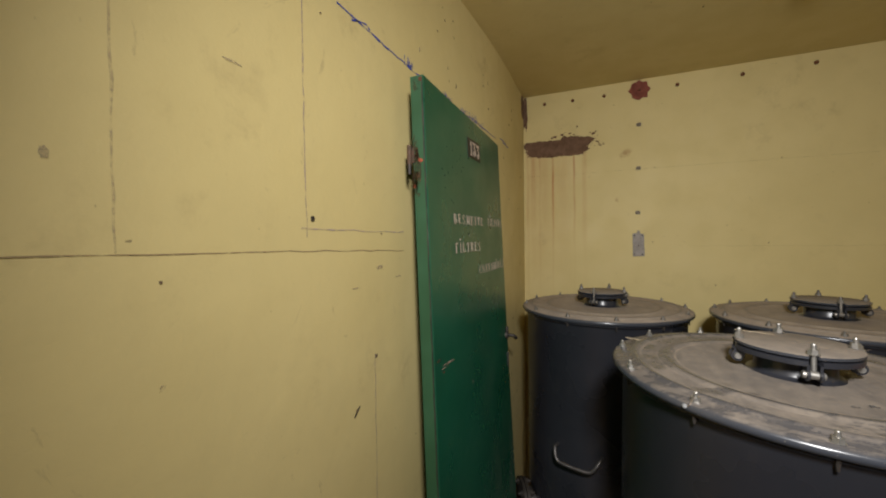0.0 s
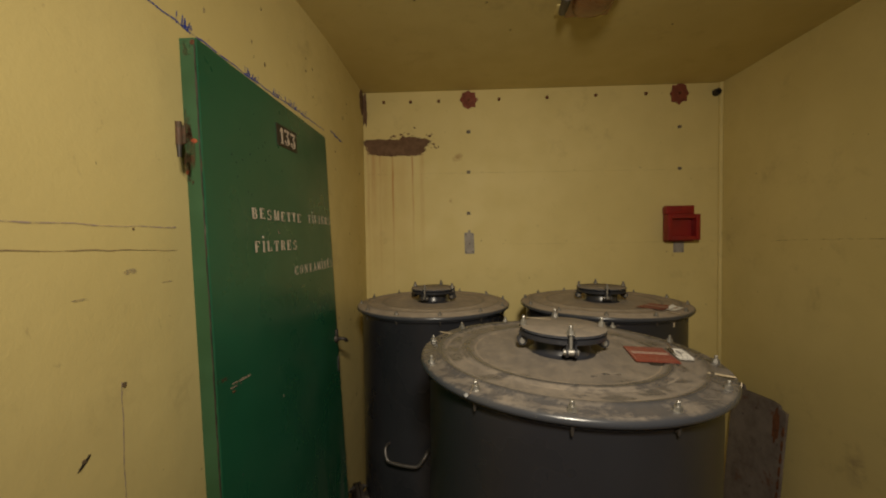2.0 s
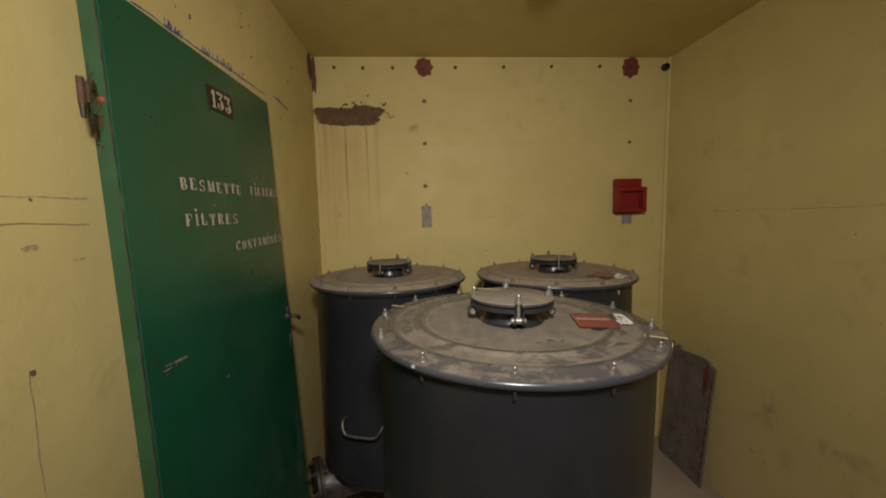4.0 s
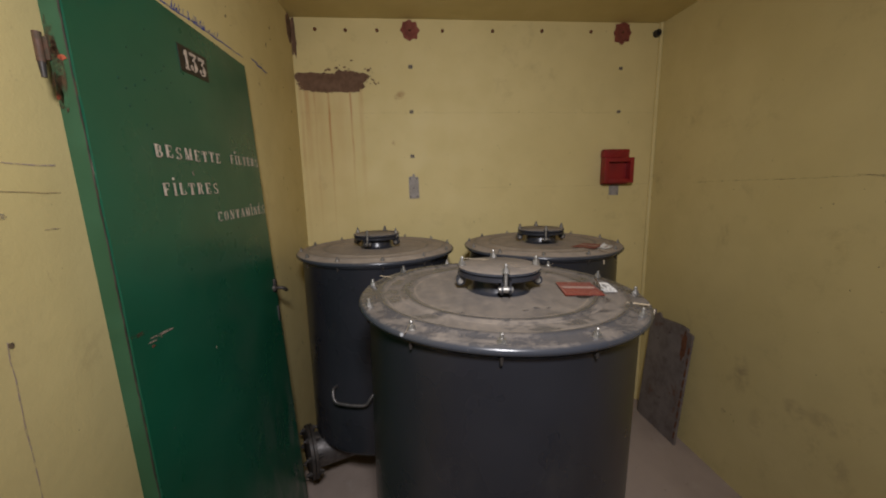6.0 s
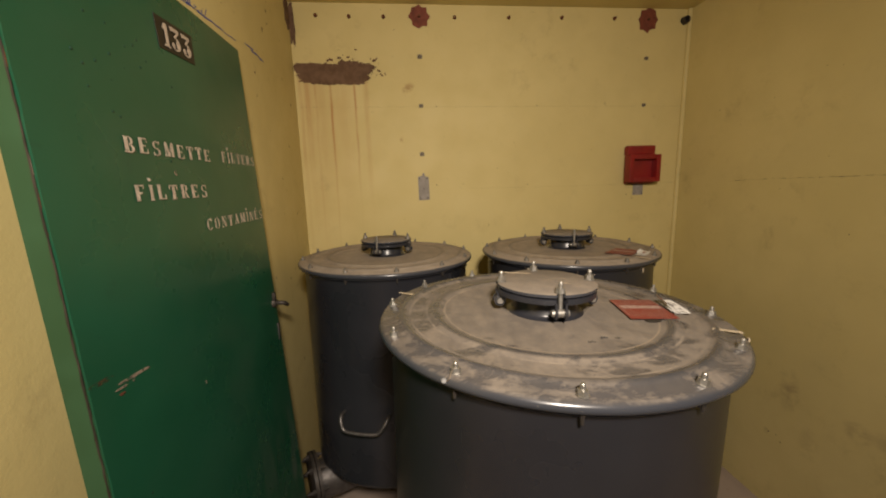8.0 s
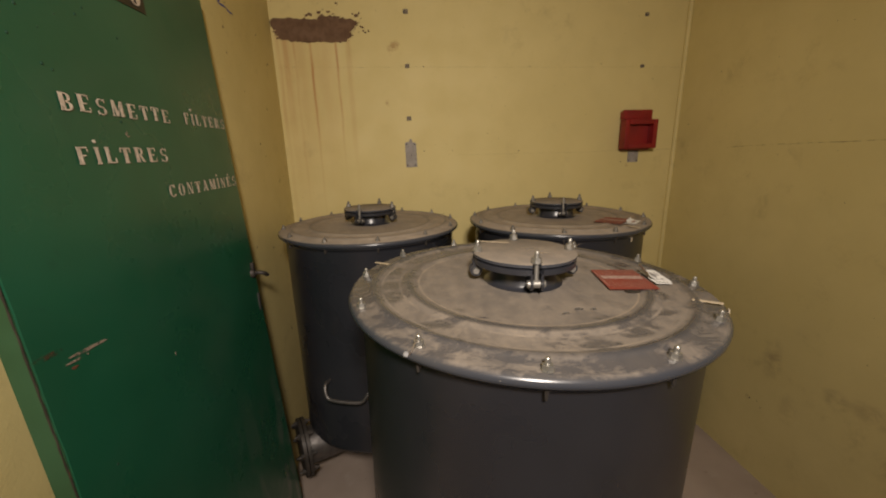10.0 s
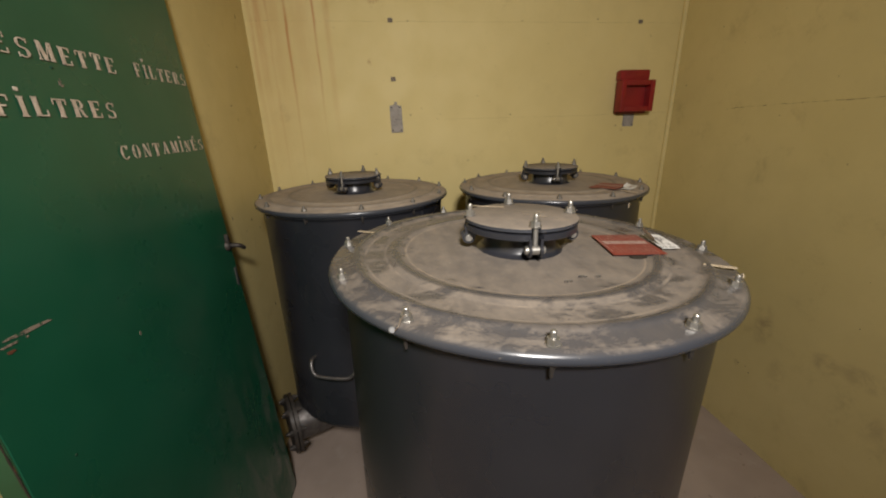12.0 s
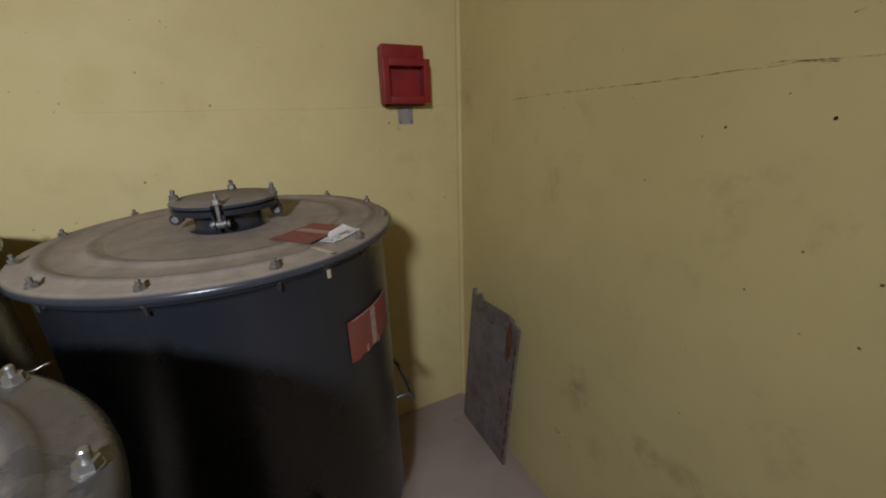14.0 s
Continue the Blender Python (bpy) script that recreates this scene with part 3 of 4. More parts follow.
    part("bare_patch", sheet(ragged(2.60, 2.405, 0.075, 0.13, 8, 0.3, 60, 3), 0.003, on_left), BARE_PLASTER, WALL_LEFT, "dark bare strip in the corner", smooth=0)
    # joint lines of the back wall
    part("crack", stroke([(-0.40, 1.965), (0.5, 1.962), (1.77, 1.958)], 0.0011, on_back, 24), GREY_CHALK, WALL_BACK, "faint horizontal joint line", smooth=0)
    part("crack", stroke([(0.5, 1.515), (1.2, 1.513), (1.77, 1.518)], 0.0011, on_back, 25), GREY_CHALK, WALL_BACK, "faint horizontal joint line", smooth=0)
    for i, (u, v) in enumerate(((0.33, 1.965), (0.90, 1.965), (1.30, 1.975), (0.32, 1.54), (0.85, 1.53), (1.44, 1.54), (1.46, 1.455), (0.62, 1.30))):
        part("drill_hole", sheet(ragged(u, v, 0.006, 0.006, 100 + i, 0.3, 10), 0.001, on_back), SPECK, WALL_BACK, smooth=0)
    for i, (x, y) in enumerate(((0.02, 1.75), (0.30, 1.78), (0.20, 1.60), (0.42, 1.98), (0.95, 1.72), (1.12, 1.98), (0.55, 1.62), (-0.15, 1.55))):
        part("drill_hole", sheet(ragged(x, y, 0.008, 0.007, 120 + i, 0.4, 10), 0.001, lambda u, v, d: (u, v, CEIL - 0.0005 - d)), HOLE, CEILING, smooth=0)


# ---- fittings of the walls ----
def anchor_bolts():
    """Rusty bolt ends in a row under the ceiling."""
    bm = lathe([(0.0, 0.012), (0.008, 0.011), (0.0105, 0.007), (0.011, 0.0)], 12)
    rod((0, 0, 0.008), (0, 0, 0.022), 0.005, 0.004, 8, bm)
    me = finish(bm, RUST)
    for x, z in ((-0.279, 2.414), (-0.111, 2.411), (0.066, 2.412), (0.441, 2.414), (0.736, 2.417), (1.032, 2.421), (1.334, 2.421)):
        ob = new("anchor_bolt", me)
        ob.matrix_basis = pose(x, BACK, z, 90) @ Matrix.Scale(0.9, 4)
        tagged(ob, "small rusty anchor bolt in the yellow wall", "bolt", "anchor bolts under the ceiling")


def pads():
    """Grey glue pads and small plates on the back wall."""
    for x, z, s in ((0.250, 2.219, 0.026), (0.247, 1.968, 0.024), (0.244, 1.711, 0.025), (1.535, 2.216, 0.022), (1.536, 1.964, 0.022)):
        bm = sheet(ragged(x, z, s, s * 0.8, int(x * 100 + z * 10), 0.12, 20, 6), 0.004, on_back)
        ob = part("glue_pad", bm, PAD, smooth=0)
        tagged(ob, "small grey glue pad on the yellow wall", "pad", "glue pads on the wall")
        for dx in (-0.006, 0.006):
            part("screw_hole", rod((x + dx, BACK - 0.004, z), (x + dx, BACK - 0.006, z), 0.002, None, 8), HOLE, ob)
    out = [(0.216, 1.585), (0.222, 1.590), (0.240, 1.592), (0.242, 1.606), (0.254, 1.606), (0.256, 1.590), (0.276, 1.585), (0.279, 1.458), (0.218, 1.456)]
    plate = tagged(part("mounting_plate", sheet(out, 0.005, on_back), GREY_PLATE, smooth=0), "torn grey mounting plate on the yellow wall", "plate")
    for u, v in ((0.226, 1.468), (0.268, 1.468), (0.226, 1.578), (0.266, 1.578), (0.247, 1.52)):
        part("screw_hole", rod((u, BACK - 0.004, v), (u, BACK - 0.0065, v), 0.0035, None, 8), HOLE, plate)


def cover_plates():
    """Red-brown primer patches with pointed edges, where brackets were cut off."""
    for k, (x, z) in enumerate(((0.252, 2.415), (1.532, 2.418))):
        out = []
        rng = random.Random(k + 3)
        for i in range(16):
            a = i * math.tau / 16 + math.pi / 2
            r = (0.050 if i % 2 else 0.060) * rng.uniform(0.92, 1.10) * (1.0 + 0.1 * k)
            out.append((x + r * math.cos(a) * 0.92, z + r * math.sin(a)))
        ob = part("primer_patch", sheet(out, 0.004, on_back), RED_LEAD, smooth=0)
        tagged(ob, "red-brown primer patch with a ragged edge on the wall", "patch", "primer patches under the ceiling")
        part("bolt_stub", rod((x, BACK - 0.003, z), (x, BACK - 0.02, z), 0.008, 0.006, 8), RUST, ob)


def pipe_stub():
    ob = empty("pipe_stub", pose(1.748, BACK, 2.415, 90) @ Matrix.Scale(0.72, 4), "short black pipe end in the wall corner", "pipe")
    part("socket", lathe([(0.0, 0.004), (0.018, 0.004), (0.020, 0.035), (0.026, 0.035), (0.030, 0.0)], 24), DARK_STEEL, ob)
    part("rim", lathe([(0.019, 0.034), (0.026, 0.034), (0.026, 0.038), (0.019, 0.038)], 24, True), DARK_STEEL, ob)


def red_box():
    """An empty red call point housing: back plate and an open frame box."""
    ob = empty("alarm_box", pose(0, 0, 0), "empty red alarm housing on the yellow wall", "alarm box")
    part("back_plate", box((1.440, BACK - 0.030, 1.515), (1.610, BACK - 0.001, 1.735), 0.006), RED_PAINT, ob)
    x0, x1, z0, z1, y0, y1 = 1.422, 1.610, 1.525, 1.680, BACK - 0.088, BACK - 0.030
    t = 0.026
    bm = box((x0, y0, z0), (x0 + t, y1, z1), 0.004)
    box((x1 - t, y0, z0), (x1, y1, z1), 0.004, bm)
    box((x0 + t, y0 + 0.001, z1 - t), (x1 - t, y1, z1), 0.004, bm)
    box((x0 + t, y0 + 0.001, z0), (x1 - t, y1, z0 + t), 0.004, bm)
    part("frame", bm, RED_PAINT, ob)
    part("base", box((x0 + t, y1 - 0.012, z0 + t), (x1 - t, y1 - 0.002, z1 - t)), RED_PAINT, ob)
    part("top_plate", box((1.432, BACK - 0.045, 1.682), (1.570, BACK - 0.002, 1.727), 0.004), RED_PAINT, ob)
    under = tagged(part("mounting_plate", box((1.500, BACK - 0.004, 1.449), (1.563, BACK - 0.0005, 1.520), 0.0008), GREY_PLATE),
                   "small grey mounting plate under the red housing", "plate")
    for x, z in ((1.508, 1.457), (1.555, 1.457)):
        part("screw_hole", rod((x, BACK - 0.003, z), (x, BACK - 0.006, z), 0.003, None, 8), HOLE, under)


def ceiling_lamp():
    """A bulkhead lamp with a rounded brown body and a metal bracket, switched off."""
    ob = empty("ceiling_lamp", pose(0.70, 1.70, CEIL, 0, 0, -4), "unlit brown bulkhead lamp on the yellow ceiling", "lamp")
    bm = bmesh.new()
    bmesh.ops.create_uvsphere(bm, u_segments=32, v_segments=16, radius=1)
    for v in bm.verts:
        x, y, z = v.co
        s = (abs(x) ** 3 + abs(y) ** 3) ** (1 / 3) or 1
        r = math.hypot(x, y) / s
        v.co = (x * r * 0.078, y * r * 0.17, min(0, z) * 0.052 - 0.012 + (0.012 if z > 0.1 else 0))
    part("body", bm, AMBER, ob, "rounded brown glass body")
    part("base", box((-0.086, -0.178, -0.014), (0.086, 0.178, -0.001), 0.004), AMBER, ob)
    bm = box((-0.128, 0.10, -0.006), (-0.082, 0.17, -0.0005), 0.002)
    part("bracket", bm, PAINT, ob, "yellow painted bracket")
    part("gland", rod((-0.105, 0.02, -0.022), (-0.105, 0.12, -0.022), 0.018, 0.015, 16), DULL_STEEL, ob, "grey cable gland")
    part("screw", lathe([(0, -0.010), (0.005, -0.009), (0.006, -0.006)], 10), HOLE, ob, at=pose(-0.100, 0.150, 0))


# ---- the green door ----
def door_bend(z):
    """The free edge stands off further towards the floor."""
    return 0.088 * (1 - z / 2.0) ** 1.1


def door_x(y, z):
    """The face of the door: it twists out at the lower free corner."""
    t = (y - DOOR_Y0) / (DOOR_Y1 - DOOR_Y0)
    near = -0.386 + 0.055 * (1 - z / 2.0)
    far = -0.393 + door_bend(z)
    return near * (1 - t) + far * t


def on_door(u, v, d):
    return (door_x(u, v) + 0.0006 + d, u, v)


# stencil letters with heavy stems, hairlines and flat feet, in a unit square:
# bars (x0, y0, x1, y1), slants (x at foot, x at head, half width), bows (cx, cy, rx, ry, from, to, heaviest width)
BAR, SLANT, BOW = "bar", "slant", "bow"
STEM = [(BAR, 0.05, 0.0, 0.39, 1.0), (BAR, 0.0, 0.0, 0.44, 0.07), (BAR, 0.0, 0.93, 0.44, 1.0)]
ARMS = [(BAR, 0.40, 0.93, 0.92, 1.0), (BAR, 0.84, 0.74, 0.92, 0.93), (BAR, 0.40, 0.46, 0.72, 0.54)]
GLYPHS = {
    "B": STEM + [(BOW, 0.46, 0.75, 0.42, 0.25, -90, 90, 0.24), (BOW, 0.46, 0.26, 0.50, 0.26, -90, 90, 0.27)],
    "E": STEM + ARMS + [(BAR, 0.40, 0.0, 0.94, 0.07), (BAR, 0.86, 0.07, 0.94, 0.28)],
    "F": STEM + ARMS,
    "L": STEM + [(BAR, 0.44, 0.0, 0.96, 0.07), (BAR, 0.86, 0.07, 0.96, 0.32)],
    "T": [(BAR, 0.33, 0.0, 0.67, 0.90), (BAR, 0.26, 0.0, 0.74, 0.07), (BAR, 0.0, 0.93, 1.0, 1.0), (BAR, 0.0, 0.70, 0.08, 0.93), (BAR, 0.92, 0.70, 1.0, 0.93)],
    "R": STEM + [(BOW, 0.46, 0.74, 0.42, 0.26, -90, 90, 0.25), (SLANT, 0.84, 0.56, 0.12, 0.0, 0.46), (BAR, 0.78, 0.0, 1.0, 0.07)],
    "I": [(BAR, 0.18, 0.0, 0.82, 1.0), (BAR, 0.0, 0.0, 1.0, 0.07), (BAR, 0.0, 0.93, 1.0, 1.0)],
    "S": [(BOW, 0.50, 0.73, 0.40, 0.27, 40, 270, 0.22), (BOW, 0.50, 0.26, 0.42, 0.26, -140, 90, 0.24), (BAR, 0.80, 0.76, 0.88, 1.0), (BAR, 0.10, 0.0, 0.18, 0.24)],
    "C": [(BOW, 0.52, 0.50, 0.48, 0.50, 42, 318, 0.28), (BAR, 0.84, 0.70, 0.92, 1.0), (BAR, 0.84, 0.10, 0.90, 0.22)],
    "O": [(BOW, 0.48, 0.50, 0.46, 0.50, 98, 262, 0.28), (BOW, 0.52, 0.50, 0.46, 0.50, -82, 82, 0.28)],
    "M": [(BAR, 0.08, 0.0, 0.14, 1.0), (BAR, 0.0, 0.0, 0.22, 0.07), (SLANT, 0.46, 0.18, 0.12, 0.0, 1.0), (SLANT, 0.48, 0.76, 0.03, 0.0, 1.0), (BAR, 0.72, 0.0, 0.96, 1.0), (BAR, 0.66, 0.0, 1.0, 0.07)],
    "N": [(BAR, 0.10, 0.0, 0.17, 1.0), (BAR, 0.0, 0.0, 0.28, 0.07), (SLANT, 0.80, 0.20, 0.14, 0.0, 1.0), (BAR, 0.83, 0.0, 0.90, 1.0), (BAR, 0.72, 0.93, 1.0, 1.0)],
    "A": [(SLANT, 0.14, 0.48, 0.035, 0.0, 1.0), (SLANT, 0.82, 0.52, 0.14, 0.0, 1.0), (BAR, 0.28, 0.28, 0.62, 0.35), (BAR, 0.0, 0.0, 0.28, 0.07), (BAR, 0.62, 0.0, 1.0, 0.07)],
    "1": [(BAR, 0.36, 0.0, 0.80, 1.0), (BAR, 0.10, 0.0, 1.0, 0.08), (SLANT, 0.14, 0.40, 0.10, 0.70, 0.98)],
    "3": [(BAR, 0.06, 0.83, 0.90, 1.0), (SLANT, 0.42, 0.78, 0.10, 0.58, 0.86), (BOW, 0.44, 0.31, 0.50, 0.31, -120, 84, 0.44), (BOW, 0.20, 0.20, 0.15, 0.13, 0, 359, 0.15), (BAR, 0.06, 0.78, 0.14, 0.90)],
}
GLYPHS["\u00c9"] = GLYPHS["E"] + [(SLANT, 0.44, 0.66, 0.09, 1.10, 1.34)]
WIDTHS = {"I": 0.42, "M": 1.25, "L": 0.92, "F": 0.92, "1": 0.62}


def pieces(c):
    """The outlines of a letter's pieces."""
    for kind, *n in GLYPHS[c]:
        if kind == BAR:
            yield [(n[0], n[1]), (n[2], n[1]), (n[2], n[3]), (n[0], n[3])]
        elif kind == SLANT:
            foot, head, half, low, high = n
            yield [(foot - half, low), (foot + half, low), (head + half, high), (head - half, high)]
        else:
            cx, cy, rx, ry, a0, a1, heavy = n
            steps = 14
            angle = lambda k: radians(a0 + (a1 - a0) * k / steps)
            for k in range(steps):
                quad = []
                for j, inner in ((k, 0), (k + 1, 0), (k + 1, 1), (k, 1)):
                    w = (0.05 + (heavy - 0.05) * abs(math.cos(angle(j))) ** 1.5) * inner
                    quad.append((cx + (rx - w) * math.cos(angle(j)), cy + (ry - 0.075 * inner) * math.sin(angle(j))))
                yield quad


def lettering(words, y0, y1, z0, z1, rise=0.004, gap=0.46):
    """A stencilled line of capitals between two ends on the door, each set a little unevenly."""
    bm = bmesh.new()
    total = sum(WIDTHS.get(c, 1.0) for c in words) + gap * (len(words) - 1)
    unit = (y1 - y0) / total
    at, rng = y0, random.Random(len(words))
    for c in words:
        w, h = WIDTHS.get(c, 1.0) * unit, z1 - z0
        base = z0 + rng.uniform(-0.04, 0.04) * h + rise * (at - y0)
        for outline in pieces(c):
            sheet([(at + w * u, base + h * v) for u, v in outline], 0.0003, lambda p, q, d: on_door(p, q, d + 0.0012), bm)
        at += w + gap * unit
    return finish(bm, WHITE_PAINT, 0)


def green_door():
    door = empty("door_1", pose(0, 0, 0), "closed dark green steel door with white stencilled words", "door")
    tagged(door, kind="structure")
    thick = 0.038
    bm = bmesh.new()
    ny, nz = 10, 30
    z0, z1 = 0.025, 2.0
    grid = {}
    for s in (0, 1):
        for i in range(ny + 1):
            for k in range(nz + 1):
                y, z = DOOR_Y0 + (DOOR_Y1 - DOOR_Y0) * i / ny, z0 + (z1 - z0) * k / nz
                wob = 0.0025 * noise.noise(Vector((y * 3, z * 2.2, 4.0))) if not s else 0
                grid[s, i, k] = bm.verts.new((door_x(y, z) - 0.003 - (thick - 0.003) * s + wob, y, z))
    for s in (0, 1):
        for i in range(ny):
            for k in range(nz):
                f = (grid[s, i, k], grid[s, i + 1, k], grid[s, i + 1, k + 1], grid[s, i, k + 1])
                bm.faces.new(f)
    for i in range(ny):
        for k in (0, nz):
            bm.faces.new((grid[0, i, k], grid[0, i + 1, k], grid[1, i + 1, k], grid[1, i, k]))
    for k in range(nz):
        for i in (0, ny):
            bm.faces.new((grid[0, i, k], grid[0, i, k + 1], grid[1, i, k + 1], grid[1, i, k]))
    part("core", bm, EDGE_GREEN, door, "lighter green door edge", smooth=0)
    # the face sheet, with a folded and chipped hinge side
    bm = bmesh.new()
    face = {}
    for i in range(ny + 1):
        for k in range(nz * 3 + 1):
            y, z = DOOR_Y0 + 0.0 + (DOOR_Y1 - DOOR_Y0) * i / ny, z0 + (z1 - z0) * k / (nz * 3)
            if i == 0:
                y += 0.0018 * noise.noise(Vector((z * 22, 1.5, 0))) + 0.001
            wob = 0.0015 * noise.noise(Vector((y * 3, z * 2.2, 4.0)))
            face[i, k] = (bm.verts.new((door_x(y, z) + wob * (0 < i < ny), y, z)), bm.verts.new((door_x(y, z) - 0.0045, y, z)))
    for i in range(ny):
        for k in range(nz * 3):
            bm.faces.new((face[i, k][0], face[i + 1, k][0], face[i + 1, k + 1][0], face[i, k + 1][0]))
    for i in (0, ny):
        for k in range(nz * 3):
            bm.faces.new((face[i, k][0], face[i, k + 1][0], face[i, k + 1][1], face[i, k][1]))
    for k in (0, nz * 3):
        for i in range(ny):
            bm.faces.new((face[i, k][0], face[i + 1, k][0], face[i + 1, k][1], face[i, k][1]))
    part("face_sheet", bm, DOOR_GREEN, door, "dark green glossy painted sheet", smooth=30)
    # rusty seam where the sheet is folded
    rng = random.Random(2)
    for k in range(22):
        z = rng.uniform(0.45, 1.98)
        h = rng.uniform(0.012, 0.07)
        bm = sheet(ragged(0, z, 0.0020, h, k, 0.5, 14, 2.2), 0.0008, lambda u, v, d: (door_x(DOOR_Y0, v) - 0.0035 + u, DOOR_Y0 - 0.0008 - d, v))
        part("paint_chip", bm, (DARK_STEEL, HOLE, RUST, DARK_STEEL, SCRATCH)[k % 5], door, smooth=0)
    # the dark gap of the seam, with a broken paint edge
    zs = [0.03 + 1.955 * k / 120 for k in range(121)]
    edge = [(door_x(DOOR_Y0, z) - 0.0024 + rng.uniform(-0.0007, 0.0007), z) for z in zs]
    edge += [(door_x(DOOR_Y0, z) - 0.0054 + rng.uniform(-0.0009, 0.0009), z) for z in reversed(zs)]
    part("seam", sheet(edge, 0.0006, lambda u, v, d: (u, DOOR_Y0 - 0.0014 - d, v)), DARK_STEEL, door, "dark folded seam with broken paint", smooth=0)
    rust_top = sheet(ragged(-0.394, 1.990, 0.010, 0.012, 5, 0.5, 20), 0.0008, lambda u, v, d: (u, DOOR_Y0 - 0.0006 - d, v))
    part("paint_chip", rust_top, RUST, door, "rust at the upper corner", smooth=0)
    # blisters in the paint, most of them near the upper hinge side
    dome = finish(lathe([(0.0, 0.0012), (0.0014, 0.0010), (0.0024, 0.0)], 8), DARK_GREEN)
    for k in range(26):
        y, z = (rng.gauss(1.30, 0.06), rng.gauss(1.84, 0.05)) if k < 14 else (rng.uniform(1.15, 1.8), rng.uniform(0.9, 1.95))
        part("paint_blister", dome, None, door, at=pose(door_x(y, z), y, z, 0, 90) @ Matrix.Scale(rng.uniform(0.7, 1.4), 4))
    for i, (u, v, w, h, m) in enumerate(((1.116, 1.236, 0.045, 0.008, RUST_STAIN), (1.185, 1.216, 0.075, 0.0055, SCRATCH), (1.160, 1.208, 0.045, 0.0035, SCRATCH),
                                         (1.15, 1.198, 0.012, 0.005, RUST), (1.39, 1.10, 0.003, 0.009, SCRATCH), (1.42, 1.60, 0.012, 0.012, SCRATCH))):
        bm = sheet(ragged(u, v, w, h, 140 + i, 0.35, 26), 0.0006, lambda a, b, d: on_door(a, b - (a - 1.16) * 0.06, d))
        part("paint_chip", bm, m, door, smooth=0)
    # number plate
    plate = part("number_plate", sheet([(1.443, 1.858), (1.589, 1.862), (1.590, 1.932), (1.440, 1.926)], 0.0012, on_door), BLACK_PAINT, door, "black plate with a white number", smooth=0)
    part("number", lettering("133", 1.460, 1.576, 1.868, 1.918, 0.03, 0.12), WHITE_PAINT, plate)
    for v in plate.children[0].data.vertices:
        v.co.x += 0.0016
    # words in two languages
    for words, y0, y1, za, zb in (("BESMETTE", 1.272, 1.585, 1.618, 1.648), ("FILTERS", 1.655, 1.888, 1.622, 1.652), ("FILTRES", 1.277, 1.541, 1.526, 1.557), ("CONTAMIN\u00c9S", 1.513, 1.889, 1.440, 1.470)):
        word = part("lettering", lettering(words, y0, y1, za, zb), WHITE_PAINT, door, "white stencilled capitals")
        for k in [k for k, c in enumerate(words) if c == "I"]:
            u = y0 + (y1 - y0) * (sum(WIDTHS.get(c, 1.0) + 0.46 for c in words[:k]) + 0.21) / (sum(WIDTHS.get(c, 1.0) for c in words) + 0.46 * (len(words) - 1))
            part("dot", sheet(ragged(u, zb + 0.010, 0.007, 0.006, k, 0.15, 12, 5), 0.0012, on_door), WHITE_PAINT, word, smooth=0)
    # lever handle and key plate at the free edge
    hx, hy, hz = door_x(1.872, 1.13), 1.872, 1.13
    part("rose", lathe([(0, 0.012), (0.012, 0.012), (0.016, 0.008), (0.018, 0.0)], 20), DARK_STEEL, door, "dark worn handle rose", at=pose(hx, hy, hz, 0, 90))
    part("handle", tube(smooth_line([(hx, hy, hz), (hx + 0.026, hy, hz), (hx + 0.038, hy + 0.006, hz - 0.004), (hx + 0.040, hy + 0.026, hz - 0.016), (hx + 0.034, hy + 0.044, hz - 0.022)]), 0.0075), DARK_STEEL, door, "dark bent lever handle")
    part("latch_tail", box((hx + 0.001, hy - 0.012, hz + 0.012), (hx + 0.012, hy + 0.002, hz + 0.04), 0.002), DARK_STEEL, door)
    part("key_plate", box((door_x(1.88, 1.02), 1.874, 0.985), (door_x(1.88, 1.02) + 0.004, 1.888, 1.05), 0.001), DULL_STEEL, door, "small worn key plate")
    # hinges at the near edge
    for z in (1.79, 0.30):
        hinge = part("hinge", rod((-0.426, 1.083, z - 0.022), (-0.426, 1.083, z + 0.028), 0.0066, None, 16), HINGE, door, "rusty brown hinge barrel")
        part("pin", rod((-0.426, 1.083, z - 0.048), (-0.426, 1.083, z - 0.022), 0.0042, 0.0058, 14), DARK_STEEL, hinge, "black hinge pin")
        part("leaf", box((-0.426, 1.086, z - 0.018), (-0.414, 1.0895, z + 0.022), 0.001), HINGE, hinge)
        # rust round the hinge; the piece 0.19 up paints in the corner's dark shading
        for k, (du, dv, w, h, m) in enumerate(((-0.416, -0.02, 0.020, 0.12, RUST_STAIN), (-0.412, -0.045, 0.020, 0.11, RUST_STAIN), (-0.402, -0.012, 0.012, 0.009, ORANGE_CHIP), (-0.408, 0.19, 0.030, 0.03, RUST_STAIN), (-0.420, -0.080, 0.006, 0.009, ORANGE_CHIP), (-0.418, -0.07, 0.016, 0.06, RUST_STAIN))):
            x0 = du + 0.055 * (1 - z / 2.0)
            bm = sheet(ragged(x0, z + dv, w, h, 150 + k, 0.45, 24), 0.0008, lambda u, v, d: (u, DOOR_Y0 - 0.0006 - d, v))
            part("rust_stain", bm, m, door, smooth=0)
    return door


# ---- filter drums ----
LID_Z, BOLT_R, BODY_R, LID_R = 1.240, 0.368, 0.363, 0.386


